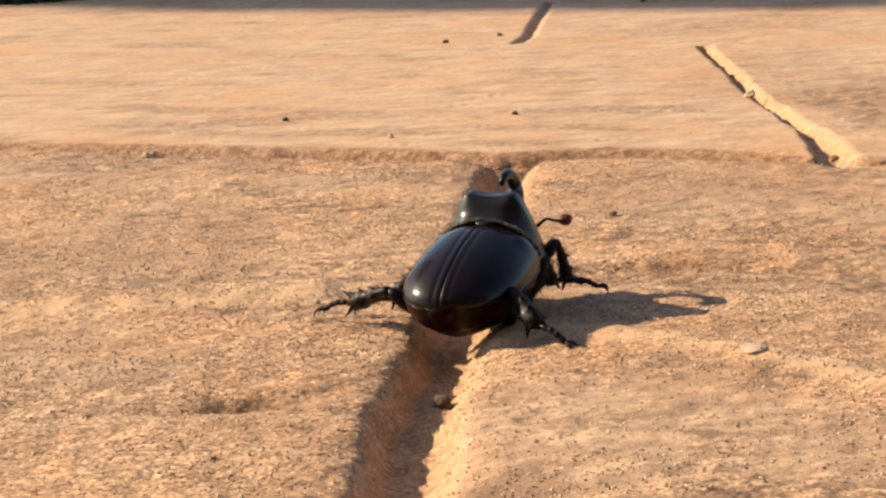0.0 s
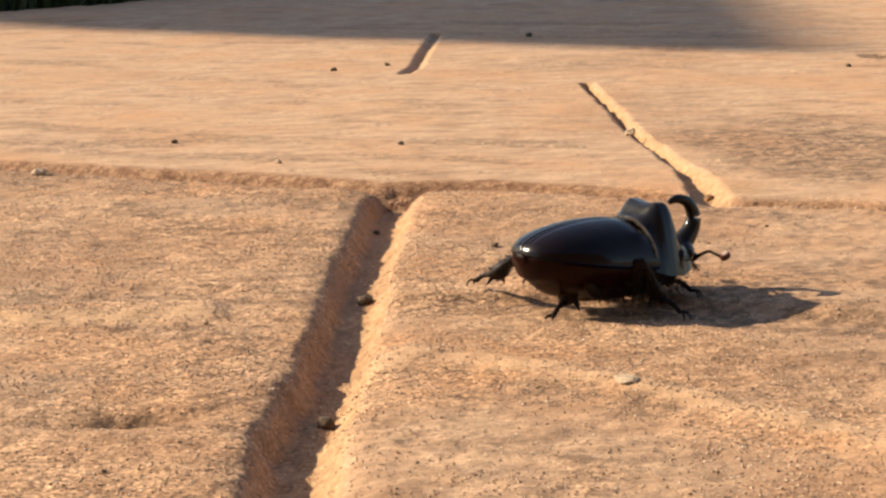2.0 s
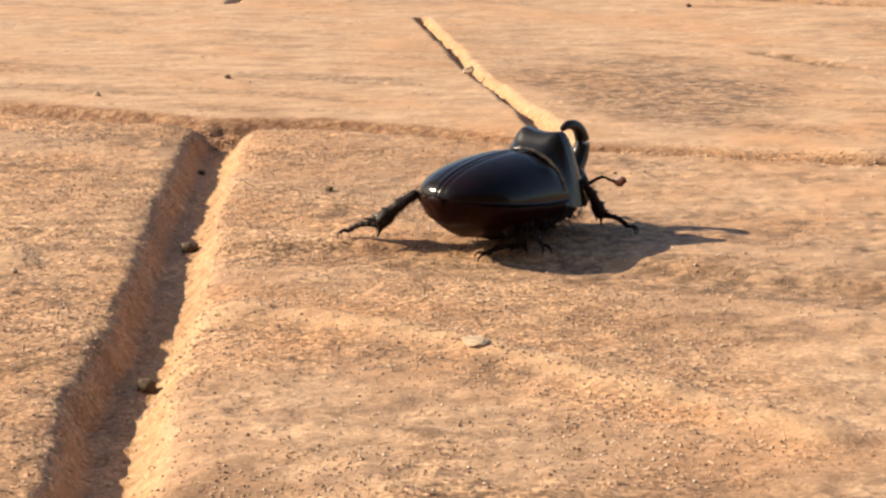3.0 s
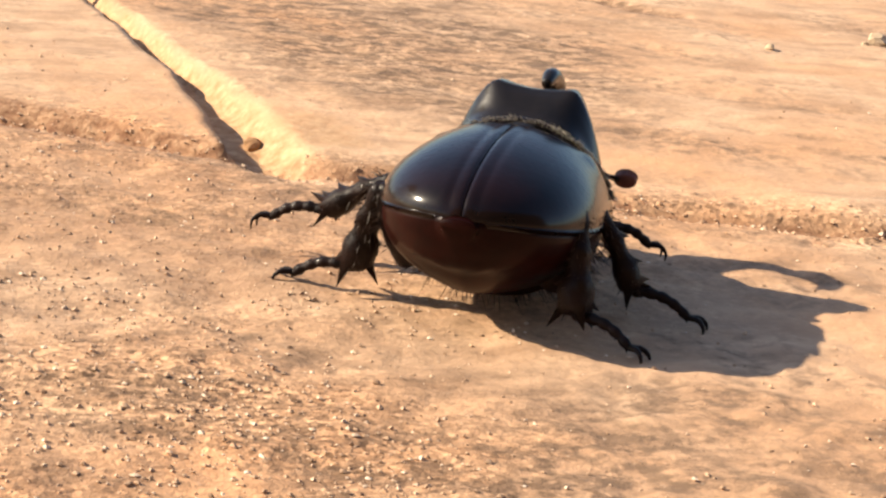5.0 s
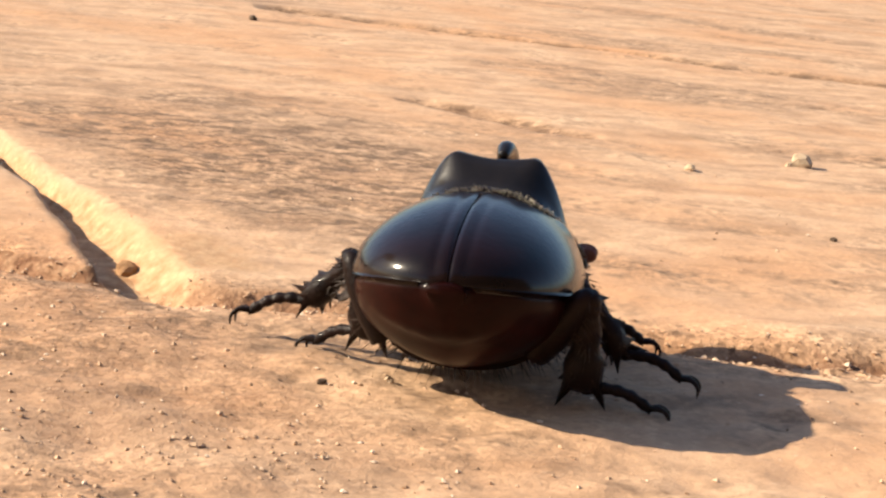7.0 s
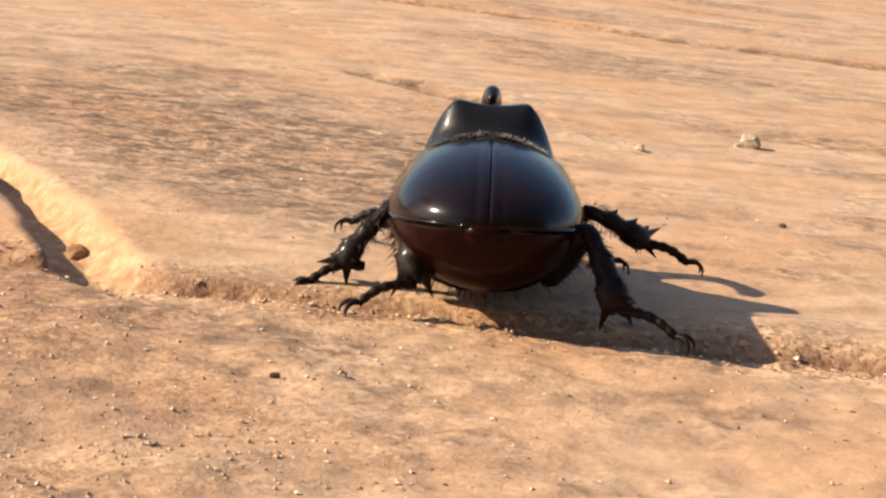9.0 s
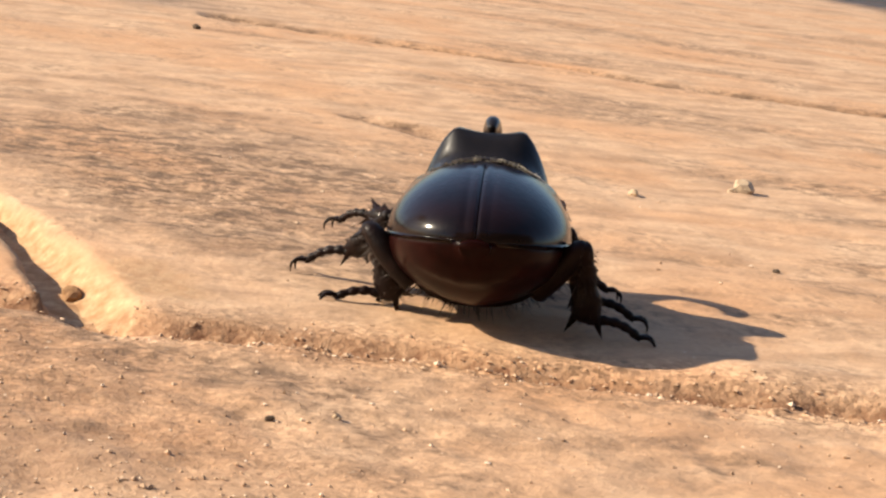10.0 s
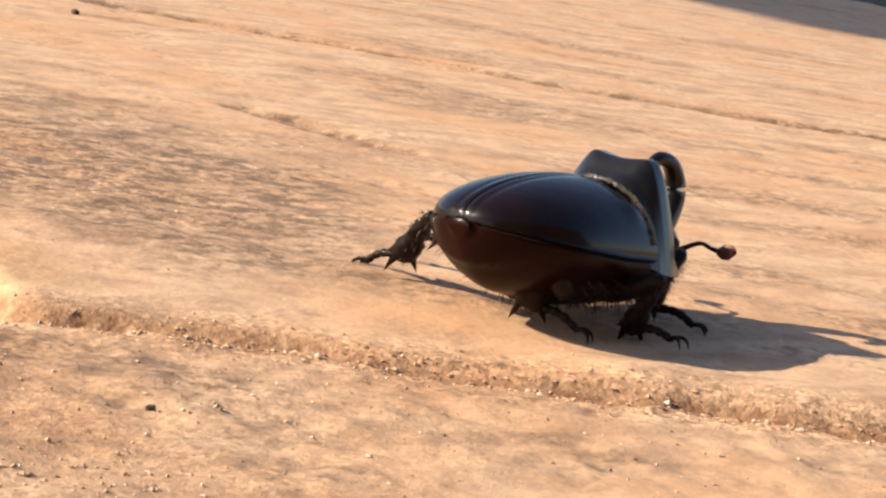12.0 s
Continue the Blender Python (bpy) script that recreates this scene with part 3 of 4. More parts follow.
def abdomen_mesh():
    sec = []
    for i in range(52):
        t = i / 51
        y = -15.1 + 18.6 * (0.5 - 0.5 * math.cos(math.pi * t)) ** 1.15
        w = max(0.15, body_width(max(y, -14.7)))
        ze = shell_edge(y)
        k = max(0.0, 1 - (max(0, -9.6 - y) / 5.52) ** 2.0) ** 0.62
        zb = ze - 0.4 - (ze - 2.0 - 0.17 * max(0.0, -5.5 - y)) * k
        sec.append((y, w * 0.97, ze + 0.6 * k, zb, ze - 0.5))
    me = ring_loft("abdomen", sec, 76, BELLY, 1.28)
    # the rear plate ends in a curved fold, under which the last belly ring steps in
    for v in me.vertices:
        x, y, z = (c / BEETLE for c in v.co)
        if y < -7.6:
            fold = 4.9 + 0.045 * x * x
            step_in = 1 / (1 + math.exp(max(-30, min(30, (z - fold) * 9))))
            lip = math.exp(-((z - fold - 0.2) / 0.22) ** 2)
            side = math.exp(-(x / 4.6) ** 4)
            v.co.y += (0.5 * step_in - 0.22 * lip) * side * BEETLE
    return me


def thorax_mesh():
    sec = [(-5, 5.8, 7.2, 1.3, 4.6), (-1, 6.6, 7.4, 1.3, 4.8), (3, 6.7, 8, 1.4, 4.8), (6, 6.3, 8.5, 1.7, 5.0), (9, 5.2, 8.6, 2.6, 5.4), (12.2, 3.4, 8.0, 3.6, 6.0)]
    return ring_loft("thorax", sec, 28, LEG)


def pronotum_mesh():
    ny, nx = 44, 53
    verts = []
    width = [(3.6, 7.1), (5.2, 7.2), (7.5, 6.9), (9.5, 6.2), (11.3, 5.2), (12.8, 3.9)]
    top = [(3.6, 12.4), (4.6, 13.1), (5.6, 14.2), (6.4, 14.8), (8.0, 14.7), (8.8, 14.0), (9.5, 12.3), (10.3, 10.6), (11.3, 9.6), (12.8, 8.6)]
    flat = [(3.6, 0.4), (5, 1.8), (6.2, 2.9), (8.6, 2.9), (9.6, 2.6), (11, 1.4), (12.8, 0.9)]
    expo = [(3.6, 3.3), (4.4, 2.6), (5, 2.1), (6.2, 1.75), (8, 1.6), (9.5, 1.5), (12.8, 1.9)]
    low = [(3.6, 5.6), (6, 4.9), (9, 4.5), (12.8, 5.3)]
    for i in range(ny):
        y = 3.6 + 9.2 * i / (ny - 1)
        w, zt, a, e, zl = (lerp_table(y, k) for k in (width, top, flat, expo, low))
        for j in range(nx):
            s = (j / (nx - 1) - 0.5) * 2
            x = w * math.sin(s * math.pi / 2 * 0.999)
            ax = abs(x)
            if ax <= a:
                z = zt
            else:
                u = (ax - a) / max(w - a, 0.1)
                z = zt - (zt - zl) * u ** e
            # dished middle between the two knobs, hollowed front face
            z -= 0.35 * math.exp(-(x / 2.2) ** 2) * math.exp(-((y - 7.4) / 1.6) ** 2)
            z += 0.12 * math.exp(-((ax - 2.8) / 0.8) ** 2) * math.exp(-((y - 7.4) / 1.4) ** 2)
            z -= 0.8 * math.exp(-(x / 3.0) ** 2) * math.exp(-((y - 9.9) / 1.0) ** 2)
            verts.append((x * BEETLE, y * BEETLE, z * BEETLE))
    return mesh_from("pronotum", verts, grid_faces(ny, nx), SHIELD)


def sweep(name, pts, radii, material, n=10, flat=1.0):
    verts = []
    P = [Vector(p) for p in pts]
    for i, p in enumerate(P):
        d = (P[min(i + 1, len(P) - 1)] - P[max(i - 1, 0)]).normalized()
        side = d.cross(Vector((0, 0, 1)))
        side = side.normalized() if side.length > 0.05 else Vector((1, 0, 0))
        up = side.cross(d)
        for j in range(n):
            a = 2 * math.pi * j / n
            verts.append((p + side * math.cos(a) * radii[i] + up * math.sin(a) * radii[i] * flat) * BEETLE)
    faces = grid_faces(len(P), n, closed=True) + [tuple(range(n))[::-1], tuple(range((len(P) - 1) * n, len(P) * n))]
    return mesh_from(name, verts, faces, material)


def curve_points(ctrl, n):
    """Smooth points through the control points."""
    c = [Vector(p) for p in ctrl]
    out = []
    for i in range(n):
        t = i / (n - 1) * (len(c) - 1)
        k = min(int(t), len(c) - 2)
        f = t - k
        p0, p1, p2, p3 = c[max(k - 1, 0)], c[k], c[k + 1], c[min(k + 2, len(c) - 1)]
        out.append(0.5 * ((2 * p1) + (p2 - p0) * f + (2 * p0 - 5 * p1 + 4 * p2 - p3) * f * f + (3 * p1 - p0 - 3 * p2 + p3) * f ** 3))
    return out


def ellipsoid(name, centre, radii, material, seg=18):
    bm = bmesh.new()
    bmesh.ops.create_uvsphere(bm, u_segments=seg, v_segments=max(8, seg * 2 // 3), radius=1)
    for v in bm.verts:
        v.co = Vector((centre[k] + v.co[k] * radii[k] for k in range(3))) * BEETLE
    for f in bm.faces:
        f.smooth = True
    me = bpy.data.meshes.new(name)
    bm.to_mesh(me)
    bm.free()
    me.materials.append(material)
    return me


def bristles(name, roots, length, material, seed, thick=0.05):
    """Fine tapering hairs from (root, direction) pairs, joined."""
    rnd = random.Random(seed)
    verts, faces = [], []
    for root, way in roots:
        r, w = Vector(root), Vector(way).normalized()
        w = (w + Vector([rnd.uniform(-0.45, 0.45) for _ in range(3)])).normalized()
        l = length * rnd.uniform(0.5, 1.15)
        s = w.orthogonal().normalized()
        u = w.cross(s)
        n0 = len(verts)
        for j in range(3):
            a = 2.094 * j
            verts.append((r + (s * math.cos(a) + u * math.sin(a)) * thick) * BEETLE)
        verts.append((r + w * l + Vector((0, 0, -0.15 * l))) * BEETLE)
        faces += [(n0, n0 + 1, n0 + 3), (n0 + 1, n0 + 2, n0 + 3), (n0 + 2, n0, n0 + 3)]
    return mesh_from(name, verts, faces, material, False)


def joined(name, meshes):
    bm = bmesh.new()
    mats = []
    for me in meshes:
        if me.materials[0] not in mats:
            mats.append(me.materials[0])
        n0 = len(bm.faces)
        bm.from_mesh(me)
        bm.faces.ensure_lookup_table()
        for f in bm.faces[n0:]:
            f.material_index = mats.index(me.materials[0])
        bpy.data.meshes.remove(me)
    out = bpy.data.meshes.new(name)
    bm.to_mesh(out)
    bm.free()
    for m in mats:
        out.materials.append(m)
    return out


def femur_mesh(l, r):
    pts = [(l * t, 0, 0) for t in np.linspace(-0.05, 1.02, 12)]
    rad = [r * lerp_table(t, [(0, 0.75), (0.3, 1.0), (0.65, 1.0), (0.92, 0.7), (1, 0.35)]) for t in np.linspace(0, 1, 12)]
    rnd = random.Random(2)
    hairs = [((l * rnd.uniform(0.2, 0.95), 0, -r * 0.6), (0.3, rnd.uniform(-1, 1), -1)) for _ in range(26)]
    return sweep("leg", pts, rad, LEG, 12, 0.75), bristles("leg_bristles", hairs, 1.4, HAIR, 5, 0.045)


def spiked(me, spikes):
    """Pull single faces of a shaft out into spines: nearest point, way, length."""
    bm = bmesh.new()
    bm.from_mesh(me)
    for at, way, length in spikes:
        at, w = Vector(at) * BEETLE, Vector(way).normalized()
        face = min(bm.faces, key=lambda f: (f.calc_center_median() - at).length + (1 if len(f.verts) != 4 else 0))
        mid = bmesh.ops.poke(bm, faces=[face])["verts"][0]
        mid.co += w * length * BEETLE
    bm.to_mesh(me)
    bm.free()
    return me


def tibia_mesh(l, r):
    ts = np.linspace(0, 1, 15)
    pts = [(l * t, 0, 0.25 * math.sin(t * 3.1)) for t in ts]
    rad = [r * lerp_table(t, [(0, 0.55), (0.12, 0.7), (0.55, 0.9), (0.9, 1.3), (0.97, 1.25), (1, 0.75)]) * (1 + 0.10 * math.sin(t * 19)) for t in ts]
    spikes = []
    for k, t in enumerate((0.42, 0.66, 0.88)):
        spikes.append(((l * t, 0.2 * (-1) ** k, r), (0.75, 0.25 * (-1) ** k, 1.0), r * 0.7))
        spikes.append(((l * t, r * (-1) ** k, 0.2), (0.8, 0.9 * (-1) ** k, 0.1), r * 0.55))
    for s in (-1, 1):
        spikes.append(((l * 0.96, s * r, -r * 0.5), (1, s * 0.55, -0.6), r * 1.5))
    spikes.append(((l * 0.97, 0, r), (0.9, 0, 0.9), r * 1.6))
    me = spiked(sweep("tibia", pts, rad, LEG, 10, 0.85), spikes)
    rnd = random.Random(3)
    hairs = []
    for _ in range(150):
        t, a = rnd.uniform(0.05, 1.0), rnd.uniform(0, 6.283)
        hairs.append(((l * t, r * 0.75 * math.cos(a), 0.2 + r * 0.65 * math.sin(a)), (0.8, math.cos(a), math.sin(a))))
    return me, bristles("shin_bristles", hairs, 0.95, HAIR, 6, 0.05)


def tarsus_mesh(l):
    """Five-jointed foot in one piece, and its two claws."""
    arch = lambda t: 0.75 * math.sin(t * math.pi) - 0.2 * t
    ts = np.linspace(0, 0.88, 31)
    rad = [0.43 + 0.05 * math.sin(t / 0.88 * 5 * 2 * math.pi - 1.2) - 0.10 * t for t in ts]
    spikes = []
    for k in range(5):
        t = (k + 0.8) / 5 * 0.88
        for s in (-1, 1):
            spikes.append(((l * t, s * 0.4, arch(t) - 0.15), (0.8, s * 0.8, -0.5), 0.32))
    me = spiked(sweep("tarsus", [(l * t, 0, arch(t)) for t in ts], rad, LEG, 8), spikes)
    tip = Vector((l * 0.86, 0, arch(0.86)))
    claws = []
    for s in (-1, 1):
        pts = curve_points([tip, tip + Vector((0.8, s * 0.35, 0.3)), tip + Vector((1.4, s * 0.6, 0.0)), tip + Vector((1.6, s * 0.65, -0.65))], 8)
        claws.append(sweep("claw", pts, [0.26, 0.24, 0.22, 0.19, 0.16, 0.12, 0.08, 0.03], LEG, 6))
    return me, claws


COXA = {"F": (4.2, 7.6, 3.2), "M": (5.6, 0.5, 2.9), "R": (5.4, -6.0, 3.2)}
SIZE = {"F": (5.2, 6.1, 4.8, 1.15), "M": (5.6, 6.8, 5.2, 1.2), "R": (6.0, 7.2, 5.4, 1.4)}


def bone_frame(a, b, up=Vector((0, 0, 1))):
    x = (b - a).normalized()
    y = up.cross(x)
    y = y.normalized() if y.length > 1e-4 else Vector((0, 1, 0))
    z = x.cross(y)
    m = Matrix((x, y, z)).transposed().to_4x4()
    m.translation = a * BEETLE
    return m


def leg_frames(leg, foot):
    """Frames of thigh, shin and foot for a foot tip at x, y, z in the beetle's space."""
    side = -1 if leg[0] == "L" else 1
    cx, cy, cz = COXA[leg[1]]
    fl, tl, sl, _ = SIZE[leg[1]]
    c = Vector((side * cx, cy, cz))
    tip = Vector(foot)
    flat = Vector((tip.x - c.x, tip.y - c.y, 0))
    out = flat.normalized()
    splay = Vector((side, 0.0, 0))
    toe = (out * 0.7 + splay * 0.5).normalized()
    ankle = tip - toe * sl * 0.93 + Vector((0, 0, 1.5))
    d = ankle - c
    reach = (fl + tl) * 0.985
    if d.length > reach:
        ankle = c + d * (reach / d.length)
        d = ankle - c
    if d.length < abs(fl - tl) + 2.5:
        ankle = c + d.normalized() * (abs(fl - tl) + 2.5)
        d = ankle - c
    dist = d.length
    ca = (fl * fl + dist * dist - tl * tl) / (2 * fl * dist)
    ang = math.acos(max(-1, min(1, ca)))
    axis = d.normalized()
    lead = Vector((0, 1 if leg[1] == "F" else -1, 0)) * 0.35 + Vector((side * 0.3, 0, 1))
    up = (lead - axis * axis.dot(lead)).normalized()
    knee = c + axis * (fl * math.cos(ang)) + up * (fl * math.sin(ang))
    f = bone_frame(c, knee)
    return f, f.inverted() @ bone_frame(knee, ankle), f.inverted() @ bone_frame(ankle, tip)


def build_beetle():
    bug = tagged(new("rhinoceros_beetle"), "glossy dark brown rhinoceros beetle with curved horn walking on paving", "beetle")
    part("abdomen", abdomen_mesh(), bug, "glossy dark red-brown underside and rear plate")
    part("thorax", thorax_mesh(), bug)
    for s in (-1, 1):
        part("elytron", elytron(s), bug, "smooth polished blackish-brown wing case")
    part("scutellum", ellipsoid("scutellum", (0, 3.9, 12.2), (1.3, 1.5, 0.35), SHIELD), bug)
    part("pronotum", pronotum_mesh(), bug, "black neck shield with a raised two-knobbed ridge")
    arc = [(6.95 * math.sin(a), 3.62, 6.2 + 6.35 * math.cos(a) ** 0.98) for a in np.linspace(-1.45, 1.45, 44)]
    part("rear_rim", sweep("rear_rim", arc, [0.26] * 44, RIM_BEAD, 8), bug, "polished bead along the neck shield's rear margin")
    rnd = random.Random(9)
    roots = []
    for k in range(1300):
        s = rnd.uniform(-1, 1)
        x = 7.2 * math.sin(s * 1.5)
        z = 6.15 + 6.4 * math.sqrt(max(0.0, 1 - (x / 7.45) ** 2))
        roots.append(((x, 3.7, z), (x * 0.08, -0.9, 0.45 * (1 - abs(x) / 10))))
    part("rim_fringe", bristles("rim_fringe", roots, 0.75, RIM, 11, 0.06), bug, "golden fringe behind the neck shield, paled to imitate highlights on the collar")
    roots = []
    for k in range(520):
        y = rnd.uniform(-6, 12)
        a = rnd.uniform(-1, 1)
        w = lerp_table(y, [(-6, 7.0), (3, 7.4), (9, 5.6), (12, 3.6)])
        roots.append(((w * math.sin(a * 1.57), y, 4.8 - 3.4 * math.cos(a * 1.57)), (math.sin(a * 1.57), 0.1, -0.6)))
    part("belly_hair", bristles("belly_hair", roots, 1.5, HAIR, 12, 0.05), bug, "sparse brown bristles under the body")
    head = part("head", joined("head", [ellipsoid("h", (0, 12.8, 6.9), (2.9, 2.6, 2.2), SHIELD, 24), ellipsoid("c", (0, 15.0, 6.0), (1.8, 1.5, 0.9), SHIELD, 18)]), bug)
    pts = curve_points([(0, 13.5, 7.6), (0, 15.4, 9.9), (0, 15.9, 12.0), (0, 14.8, 13.9), (0, 12.9, 14.6), (0, 11.3, 14.2)], 26)
    rad = [lerp_table(i / 25, [(0, 1.75), (0.2, 1.3), (0.5, 0.95), (0.85, 0.62), (1, 0.38)]) for i in range(26)]
    part("horn", sweep("horn", pts, rad, SHIELD, 14, 1.0), head, "long black horn curving backwards")
    for s in (-1, 1):
        part("eye", ellipsoid("eye", (s * 2.65, 13.2, 6.9), (0.55, 0.7, 0.7), SHIELD, 14), head)
        pts = curve_points([(s * 2.5, 14.2, 6.2), (s * 3.9, 15.6, 7.2), (s * 5.0, 16.0, 6.9), (s * 5.9, 16.3, 6.7)], 10)
        club = joined("antenna", [sweep("a", pts, [0.3, 0.28, 0.24, 0.22, 0.2, 0.2, 0.2, 0.22, 0.24, 0.24], LEG, 8)]
                      + [ellipsoid("l", (s * 6.4, 16.6 + 0.28 * k, 6.8 + 0.12 * k), (0.95, 0.2, 0.62), CLUB, 12) for k in (-1, 0, 1)])
        part("antenna", club, head, "short antenna with a reddish-brown club")
    roots = [((2.5 * math.cos(a), 13.2 + 2.3 * abs(math.sin(a)), 5.2), (math.cos(a), 0.8, -0.7)) for a in np.linspace(-0.4, 3.5, 90)]
    part("mouth_bristles", bristles("mouth_bristles", roots, 1.6, HAIR, 13, 0.05), head)
    legs = {}
    for kind in "FMR":
        fl, tl, sl, r = SIZE[kind]
        (fm, fh), (tm, th), (sm, cm) = femur_mesh(fl, r), tibia_mesh(tl, r * 0.8), tarsus_mesh(sl)
        for side in "LR":
            leg = part("leg", fm, bug, "spiny black leg")
            tagged(part("leg_bristles", fh, leg), kind="stuff")
            legs[side + kind] = (leg, part("tibia", tm, leg), part("tarsus", sm, leg), tagged(part("shin_bristles", th, leg), kind="stuff"), part("claw", cm[0], leg), part("claw", cm[1], leg))
    return bug, legs


# where the beetle is: seconds, x, y in millimetres, heading, nose-up and lean in degrees, lift in millimetres
BODY = [
    (0.0, -0.7, -130.0, -20.5, 13.1, 1.5, 0.0),
    (0.5, 5.2, -123.1, -17.4, 12.7, 1.3, 0.0),
    (1.0, 14.2, -112.3, -38.1, 7.4, 0.3, 0.0),
    (1.5, 23.7, -108.5, -51.5, 0.2, 0.2, 0.0),
    (2.0, 34.2, -111.7, -59.4, -2.8, -0.5, 0.0),
    (2.5, 42.8, -108.8, -49.8, 1.5, 0.1, 0.0),
    (2.7, 43.1, -106.6, -49.3, 2.0, 0.7, 0.0),
    (4.3, 63.2, -73.5, -36.8, -4.2, 0.7, 0.0),
    (4.5, 67.2, -70.0, -30.7, -0.1, -0.7, 0.0),
    (5.0, 72.1, -64.4, -32.9, -1.4, 0.4, 0.0),
    (5.5, 77.9, -59.3, -35.1, 0.9, -2.4, 0.0),
    (6.0, 80.2, -52.1, -21.4, 1.6, -2.9, 0.0),
    (6.5, 82.2, -46.2, -23.2, 3.0, -2.0, 0.0),
    (7.0, 82.3, -49.0, -30.8, -1.8, -1.8, 0.0),
    (7.5, 86.4, -47.2, -41.9, -1.6, -1.7, 0.0),
    (9.5, 99.4, -21.0, -21.7, 1.5, -3.4, 0.0),
    (10.0, 101.4, -18.1, -27.2, 0.3, -3.4, 0.3),
    (10.5, 104.6, -16.3, -26.1, 0.1, -4.5, 0.6),
    (11.0, 109.4, -14.5, -36.7, -0.1, -3.5, 0.6),
    (11.5, 112.9, -17.9, -47.4, -2.6, -4.6, 0.6),
    (12.0, 121.3, -19.9, -69.0, -1.2, -3.1, 0.6),
]
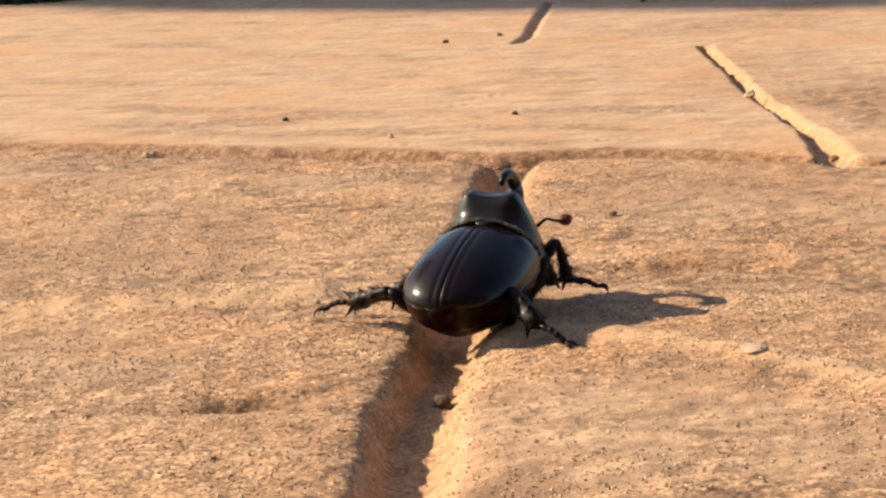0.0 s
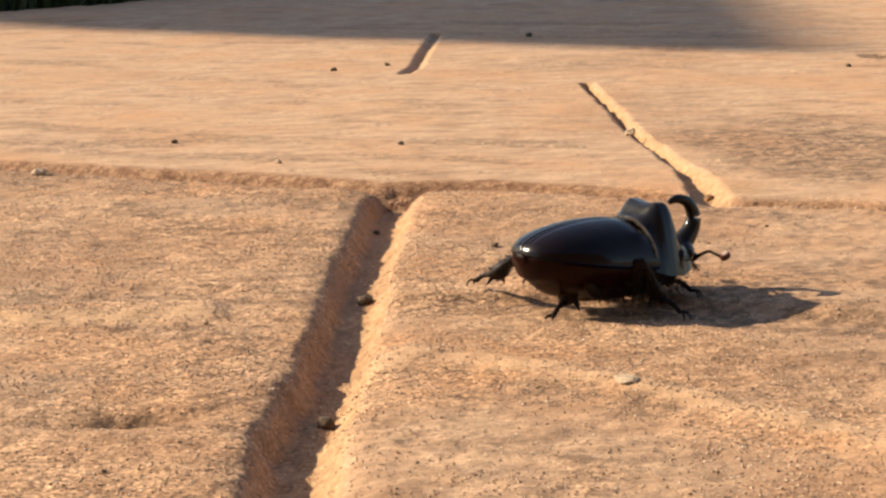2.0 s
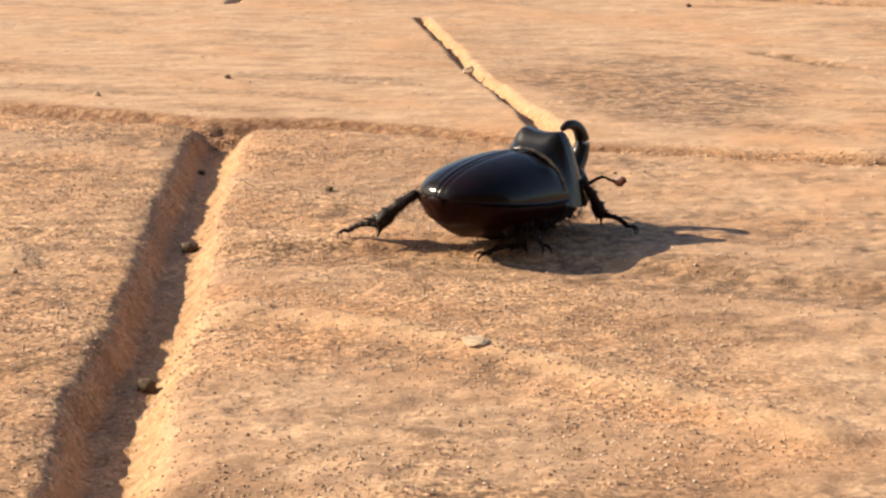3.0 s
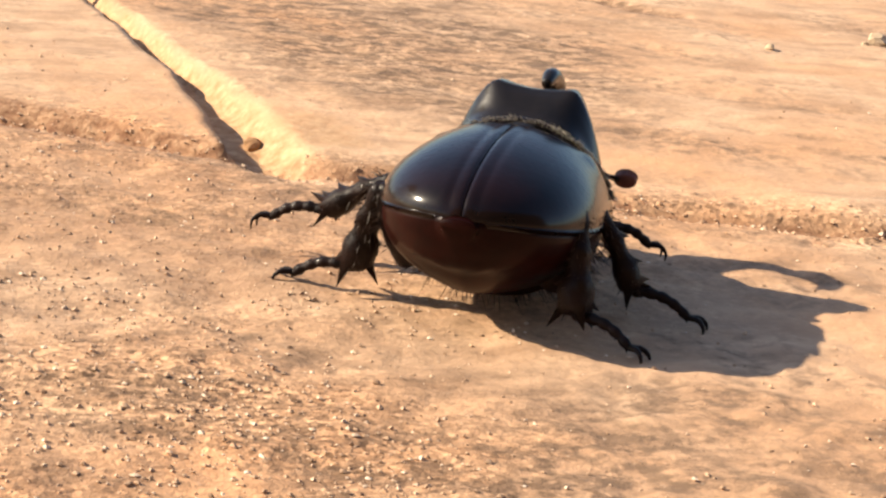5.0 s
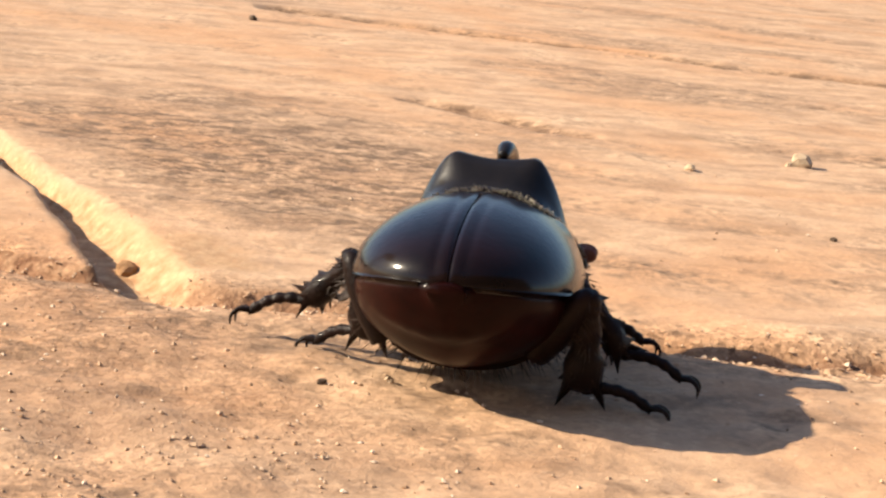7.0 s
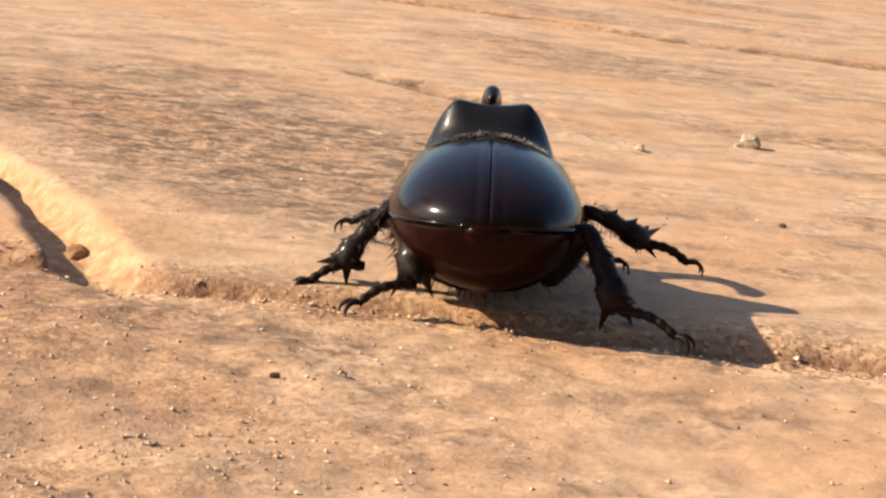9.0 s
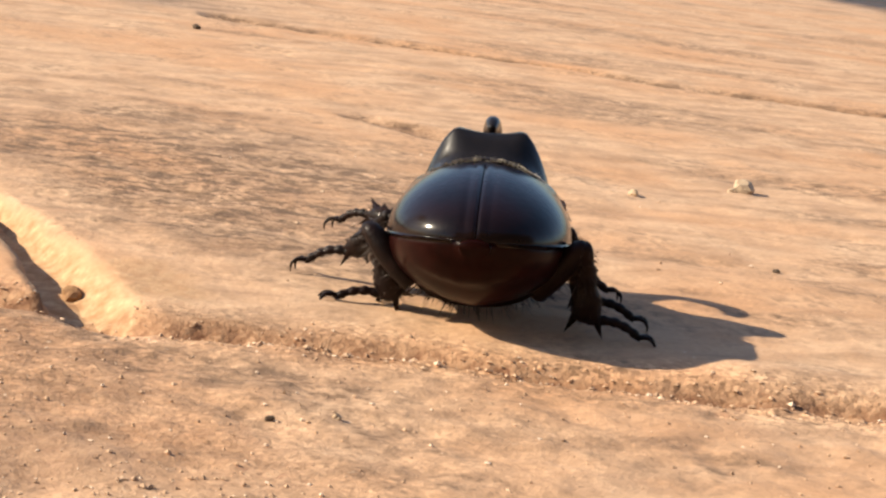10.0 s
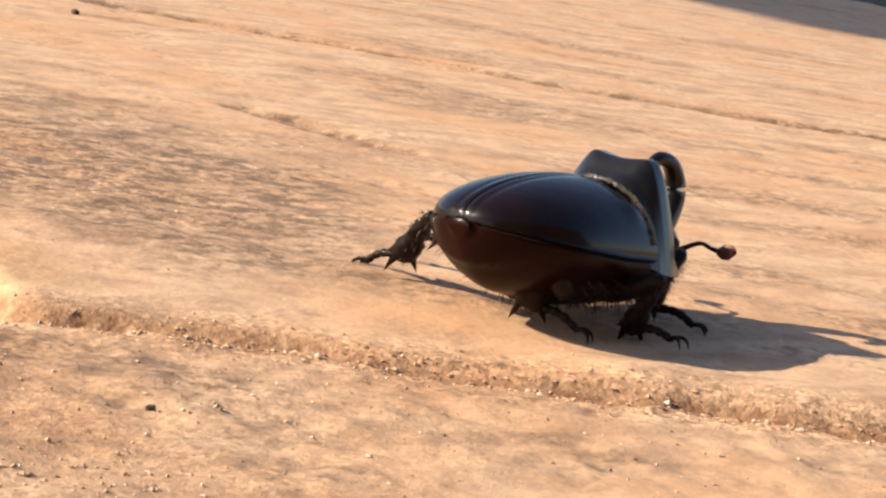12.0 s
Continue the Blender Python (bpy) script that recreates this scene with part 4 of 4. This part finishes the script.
# foot tips in the beetle's space: seconds, x, y, z in millimetres
FEET = {
    "LF": [(0, -12, 12.9, -1.8), (0.5, -12, 12.9, -1.6), (1, -12, 12.9, -0.4), (1.5, -12, 12.9, 1.1), (2, -12, 12.9, 1.8), (2.5, -12, 12.9, 0.8), (2.7, -12, 12.9, 0.6), (3.2, -12, 12.4, 0.7), (3.7, -12, 12.4, 0.7), (4.3, -12, 12.4, 1.8), (4.5, -12, 12.4, 1.3), (5, -12, 12.4, 1.3), (5.5, -12, 12.4, 1.4), (6, -14.3, 20.1, 2.3), (6.5, -12, 12.4, 0.9), (7, -12, 12.4, 1.8), (7.5, -12, 12.4, 1.8), (8.2, -12, 12, 0.7), (8.8, -12, 12, 0.7), (9.5, -12, 21.2, 3), (10, -14.8, 19.3, 3), (10.5, -12, 12, 1.4), (11, -12, 12, 1.3), (11.5, -12, 12, 2), (12, -12, 12, 1.4)],
    "LM": [(0, -17, -1.1, 1.2), (0.5, -18.4, 10.1, -0.3), (1, -15, 3.9, 0.7), (1.5, -15, -0.1, 1.1), (2, -17, -1.1, 1.2), (2.5, -17, -1.1, 1.2), (2.7, -17, -1.1, 1), (3.2, -17, 4.4, 2.7), (3.7, -17, -5.6, 0.7), (4.3, -17.7, -1.1, 1.3), (4.5, -18.5, 10, 3.2), (5, -18.3, 0.9, 2.5), (5.5, -13.9, -3.5, 2.2), (6, -15.6, 2.5, 2.4), (6.5, -17.1, 11.6, 2.9), (7, -16.6, 1.6, 2.2), (7.5, -17, -1.6, 1.6), (8.2, -17, 2, 2.7), (8.8, -16, -6, 0.7), (9.5, -13.6, 1.4, 2), (10, -15.7, 4.2, 2), (10.5, -15.6, 4.1, 2), (11, -17.8, 10.4, 4.2), (11.5, -19.3, 8, 5.3), (12, -20.5, 1.9, 2.3)],
    "LR": [(0, -21.1, -4.6, 2.4), (0.5, -20, -4, 1.3), (1, -19.4, -12.3, 2.7), (1.5, -16.9, -12.3, 0.6), (2, -20.6, -8.7, 1.2), (2.5, -19.2, -12.6, 2.5), (2.7, -19.6, -11.7, 1.9), (3.2, -14, -16.6, 0.7), (3.7, -14, -11.6, 2.7), (4.3, -15.8, -3.2, 0.2), (4.5, -17.1, -5.3, 0.9), (5, -14.1, -6, 0.4), (5.5, -14.7, -5.9, 1.5), (6, -9.7, -9.6, 1.4), (6.5, -9, -8.3, 1.5), (7, -11.2, -0.4, 1), (7.5, -16.5, 0.4, 1.2), (8.2, -14, -17, 0.7), (8.8, -12, -13, 2.2), (9.5, -8.8, -6.8, 1.4), (10, -10.9, -4.2, 1), (10.5, -11.8, -1.5, 1), (11, -15.4, -2, 1), (11.5, -17.4, 0.2, 1.5), (12, -19.5, -5, 1)],
    "RF": [(0, 12, 11.9, -0.9), (0.5, 8.9, 23.2, 0.2), (1, 3.7, 23.8, -0.8), (1.5, 5.2, 16, 1.6), (2, 5.7, 12, 1.6), (2.5, 9.5, 12.8, 0.4), (2.7, 10.9, 11.2, 0.4), (3.2, 11, 14.4, 1.7), (3.7, 12, 11.4, 0.7), (4.3, 3.5, 23.4, 6.5), (4.5, 12, 11.4, 1), (5, 9.9, 12.3, 2.5), (5.5, 12, 11.4, 0.5), (6, 12, 11.4, 0.3), (6.5, 12, 11.4, 0.2), (7, 12, 11.4, 1.1), (7.5, 12, 11.4, 1.1), (8.2, 12, 6, 0.7), (8.8, 12, 11, 0.7), (9.5, 12, 11, 0.2), (10, 12, 11, 0.1), (10.5, 11.4, 21.6, 1.9), (11, 9.2, 22.6, 1.7), (11.5, 12, 11, 0.2), (12, 7.3, 11.9, -0.1)],
    "RM": [(0, 10.1, 10.8, 0.2), (0.5, 12.7, -0.8, 1.4), (1, 14.8, -1, 1), (1.5, 16, -2, 0.7), (2, 11.9, 3.7, 0.7), (2.5, 4.6, 5.6, 0.6), (2.7, 8.4, 4.2, 0.7), (3.2, 17, -2.6, 0.7), (3.7, 17, 3.4, 2.7), (4.3, 14.2, 2.5, 1), (4.5, 9.2, 16.2, 3.9), (5, 15, -1, 0.7), (5.5, 16.6, 12.1, 3.8), (6, 19.3, 4.2, 1), (6.5, 17, -2.6, 0.7), (7, 15.3, -0.7, 1.1), (7.5, 13, 14.8, 3.3), (8.2, 17, -3, 0.7), (8.8, 17, 1, 2.7), (9.5, 19.1, 8.6, 3.4), (10, 14.1, 0.1, 0), (10.5, 17, -3, -0.7), (11, 14.1, 2.2, -0.8), (11.5, 12.3, 8.3, -0.5), (12, 11, 2, 0)],
    "RR": [(0, 16.4, -15.3, 4.9), (0.5, 13.5, -14.2, 4.4), (1, 14.9, -20.7, 3.6), (1.5, 10.4, -17.3, 0.8), (2, 3.9, -12.2, 0), (2.5, 5.9, -11, 1), (2.7, 6.4, -11.8, 1.2), (3.2, 14, -8.6, 2.7), (3.7, 15, -14.6, 0.7), (4.3, 8.5, -8.7, 0.1), (4.5, 13.1, -3.8, 0.5), (5, 12.2, -10.7, 0.5), (5.5, 13.2, -9.7, 0.3), (6, 15.5, -11.1, 0.2), (6.5, 17.3, -7.6, 0.5), (7, 12.7, -5.7, 0.1), (7.5, 10.2, -2.1, 0.3), (8.2, 14, -11, 2.7), (8.8, 15, -15, 0.7), (9.5, 14.2, -12.7, 0.2), (10, 14.5, -5.3, -0.4), (10.5, 13.5, -1, -1), (11, 15, -15, -0.3), (11.5, 7.5, -3.5, -0.6), (12, 7, -5, -0.1)],
}

paving = build_paving()
ground = build_ground()
# two unseen blockers, added so that the far paving lies in shade
build_shade_blocker([(-1000, 1300), (-420, 800), (-169, 513), (-59, 400), (29, 337), (104, 278), (150, 246), (158, 330), (196, 700), (260, 1300)], (0, 9))
build_shade_blocker([(546, 586), (567, 480), (900, 280), (1500, 500), (1300, 1300), (700, 1200)], (3, 4, 5))
backing_wall = build_dark_backing()
grass = build_grass()
build_pebbles()
grit = build_sand()
beetle, LEGS = build_beetle()


def motions():
    walk(beetle, [(t, pose(x * MM, y * MM, (up - 0.6) * MM, p, r, h)) for t, x, y, h, p, r, up in BODY])
    for name, (leg, tibia, tarsus, fuzz, claw_a, claw_b) in LEGS.items():
        rows = [(t, leg_frames(name, (x, y, z))) for t, x, y, z in FEET[name]]
        for k, ob in ((0, leg), (1, tibia), (2, tarsus), (1, fuzz), (2, claw_a), (2, claw_b)):
            walk(ob, [(t, f[k]) for t, f in rows])


motions()
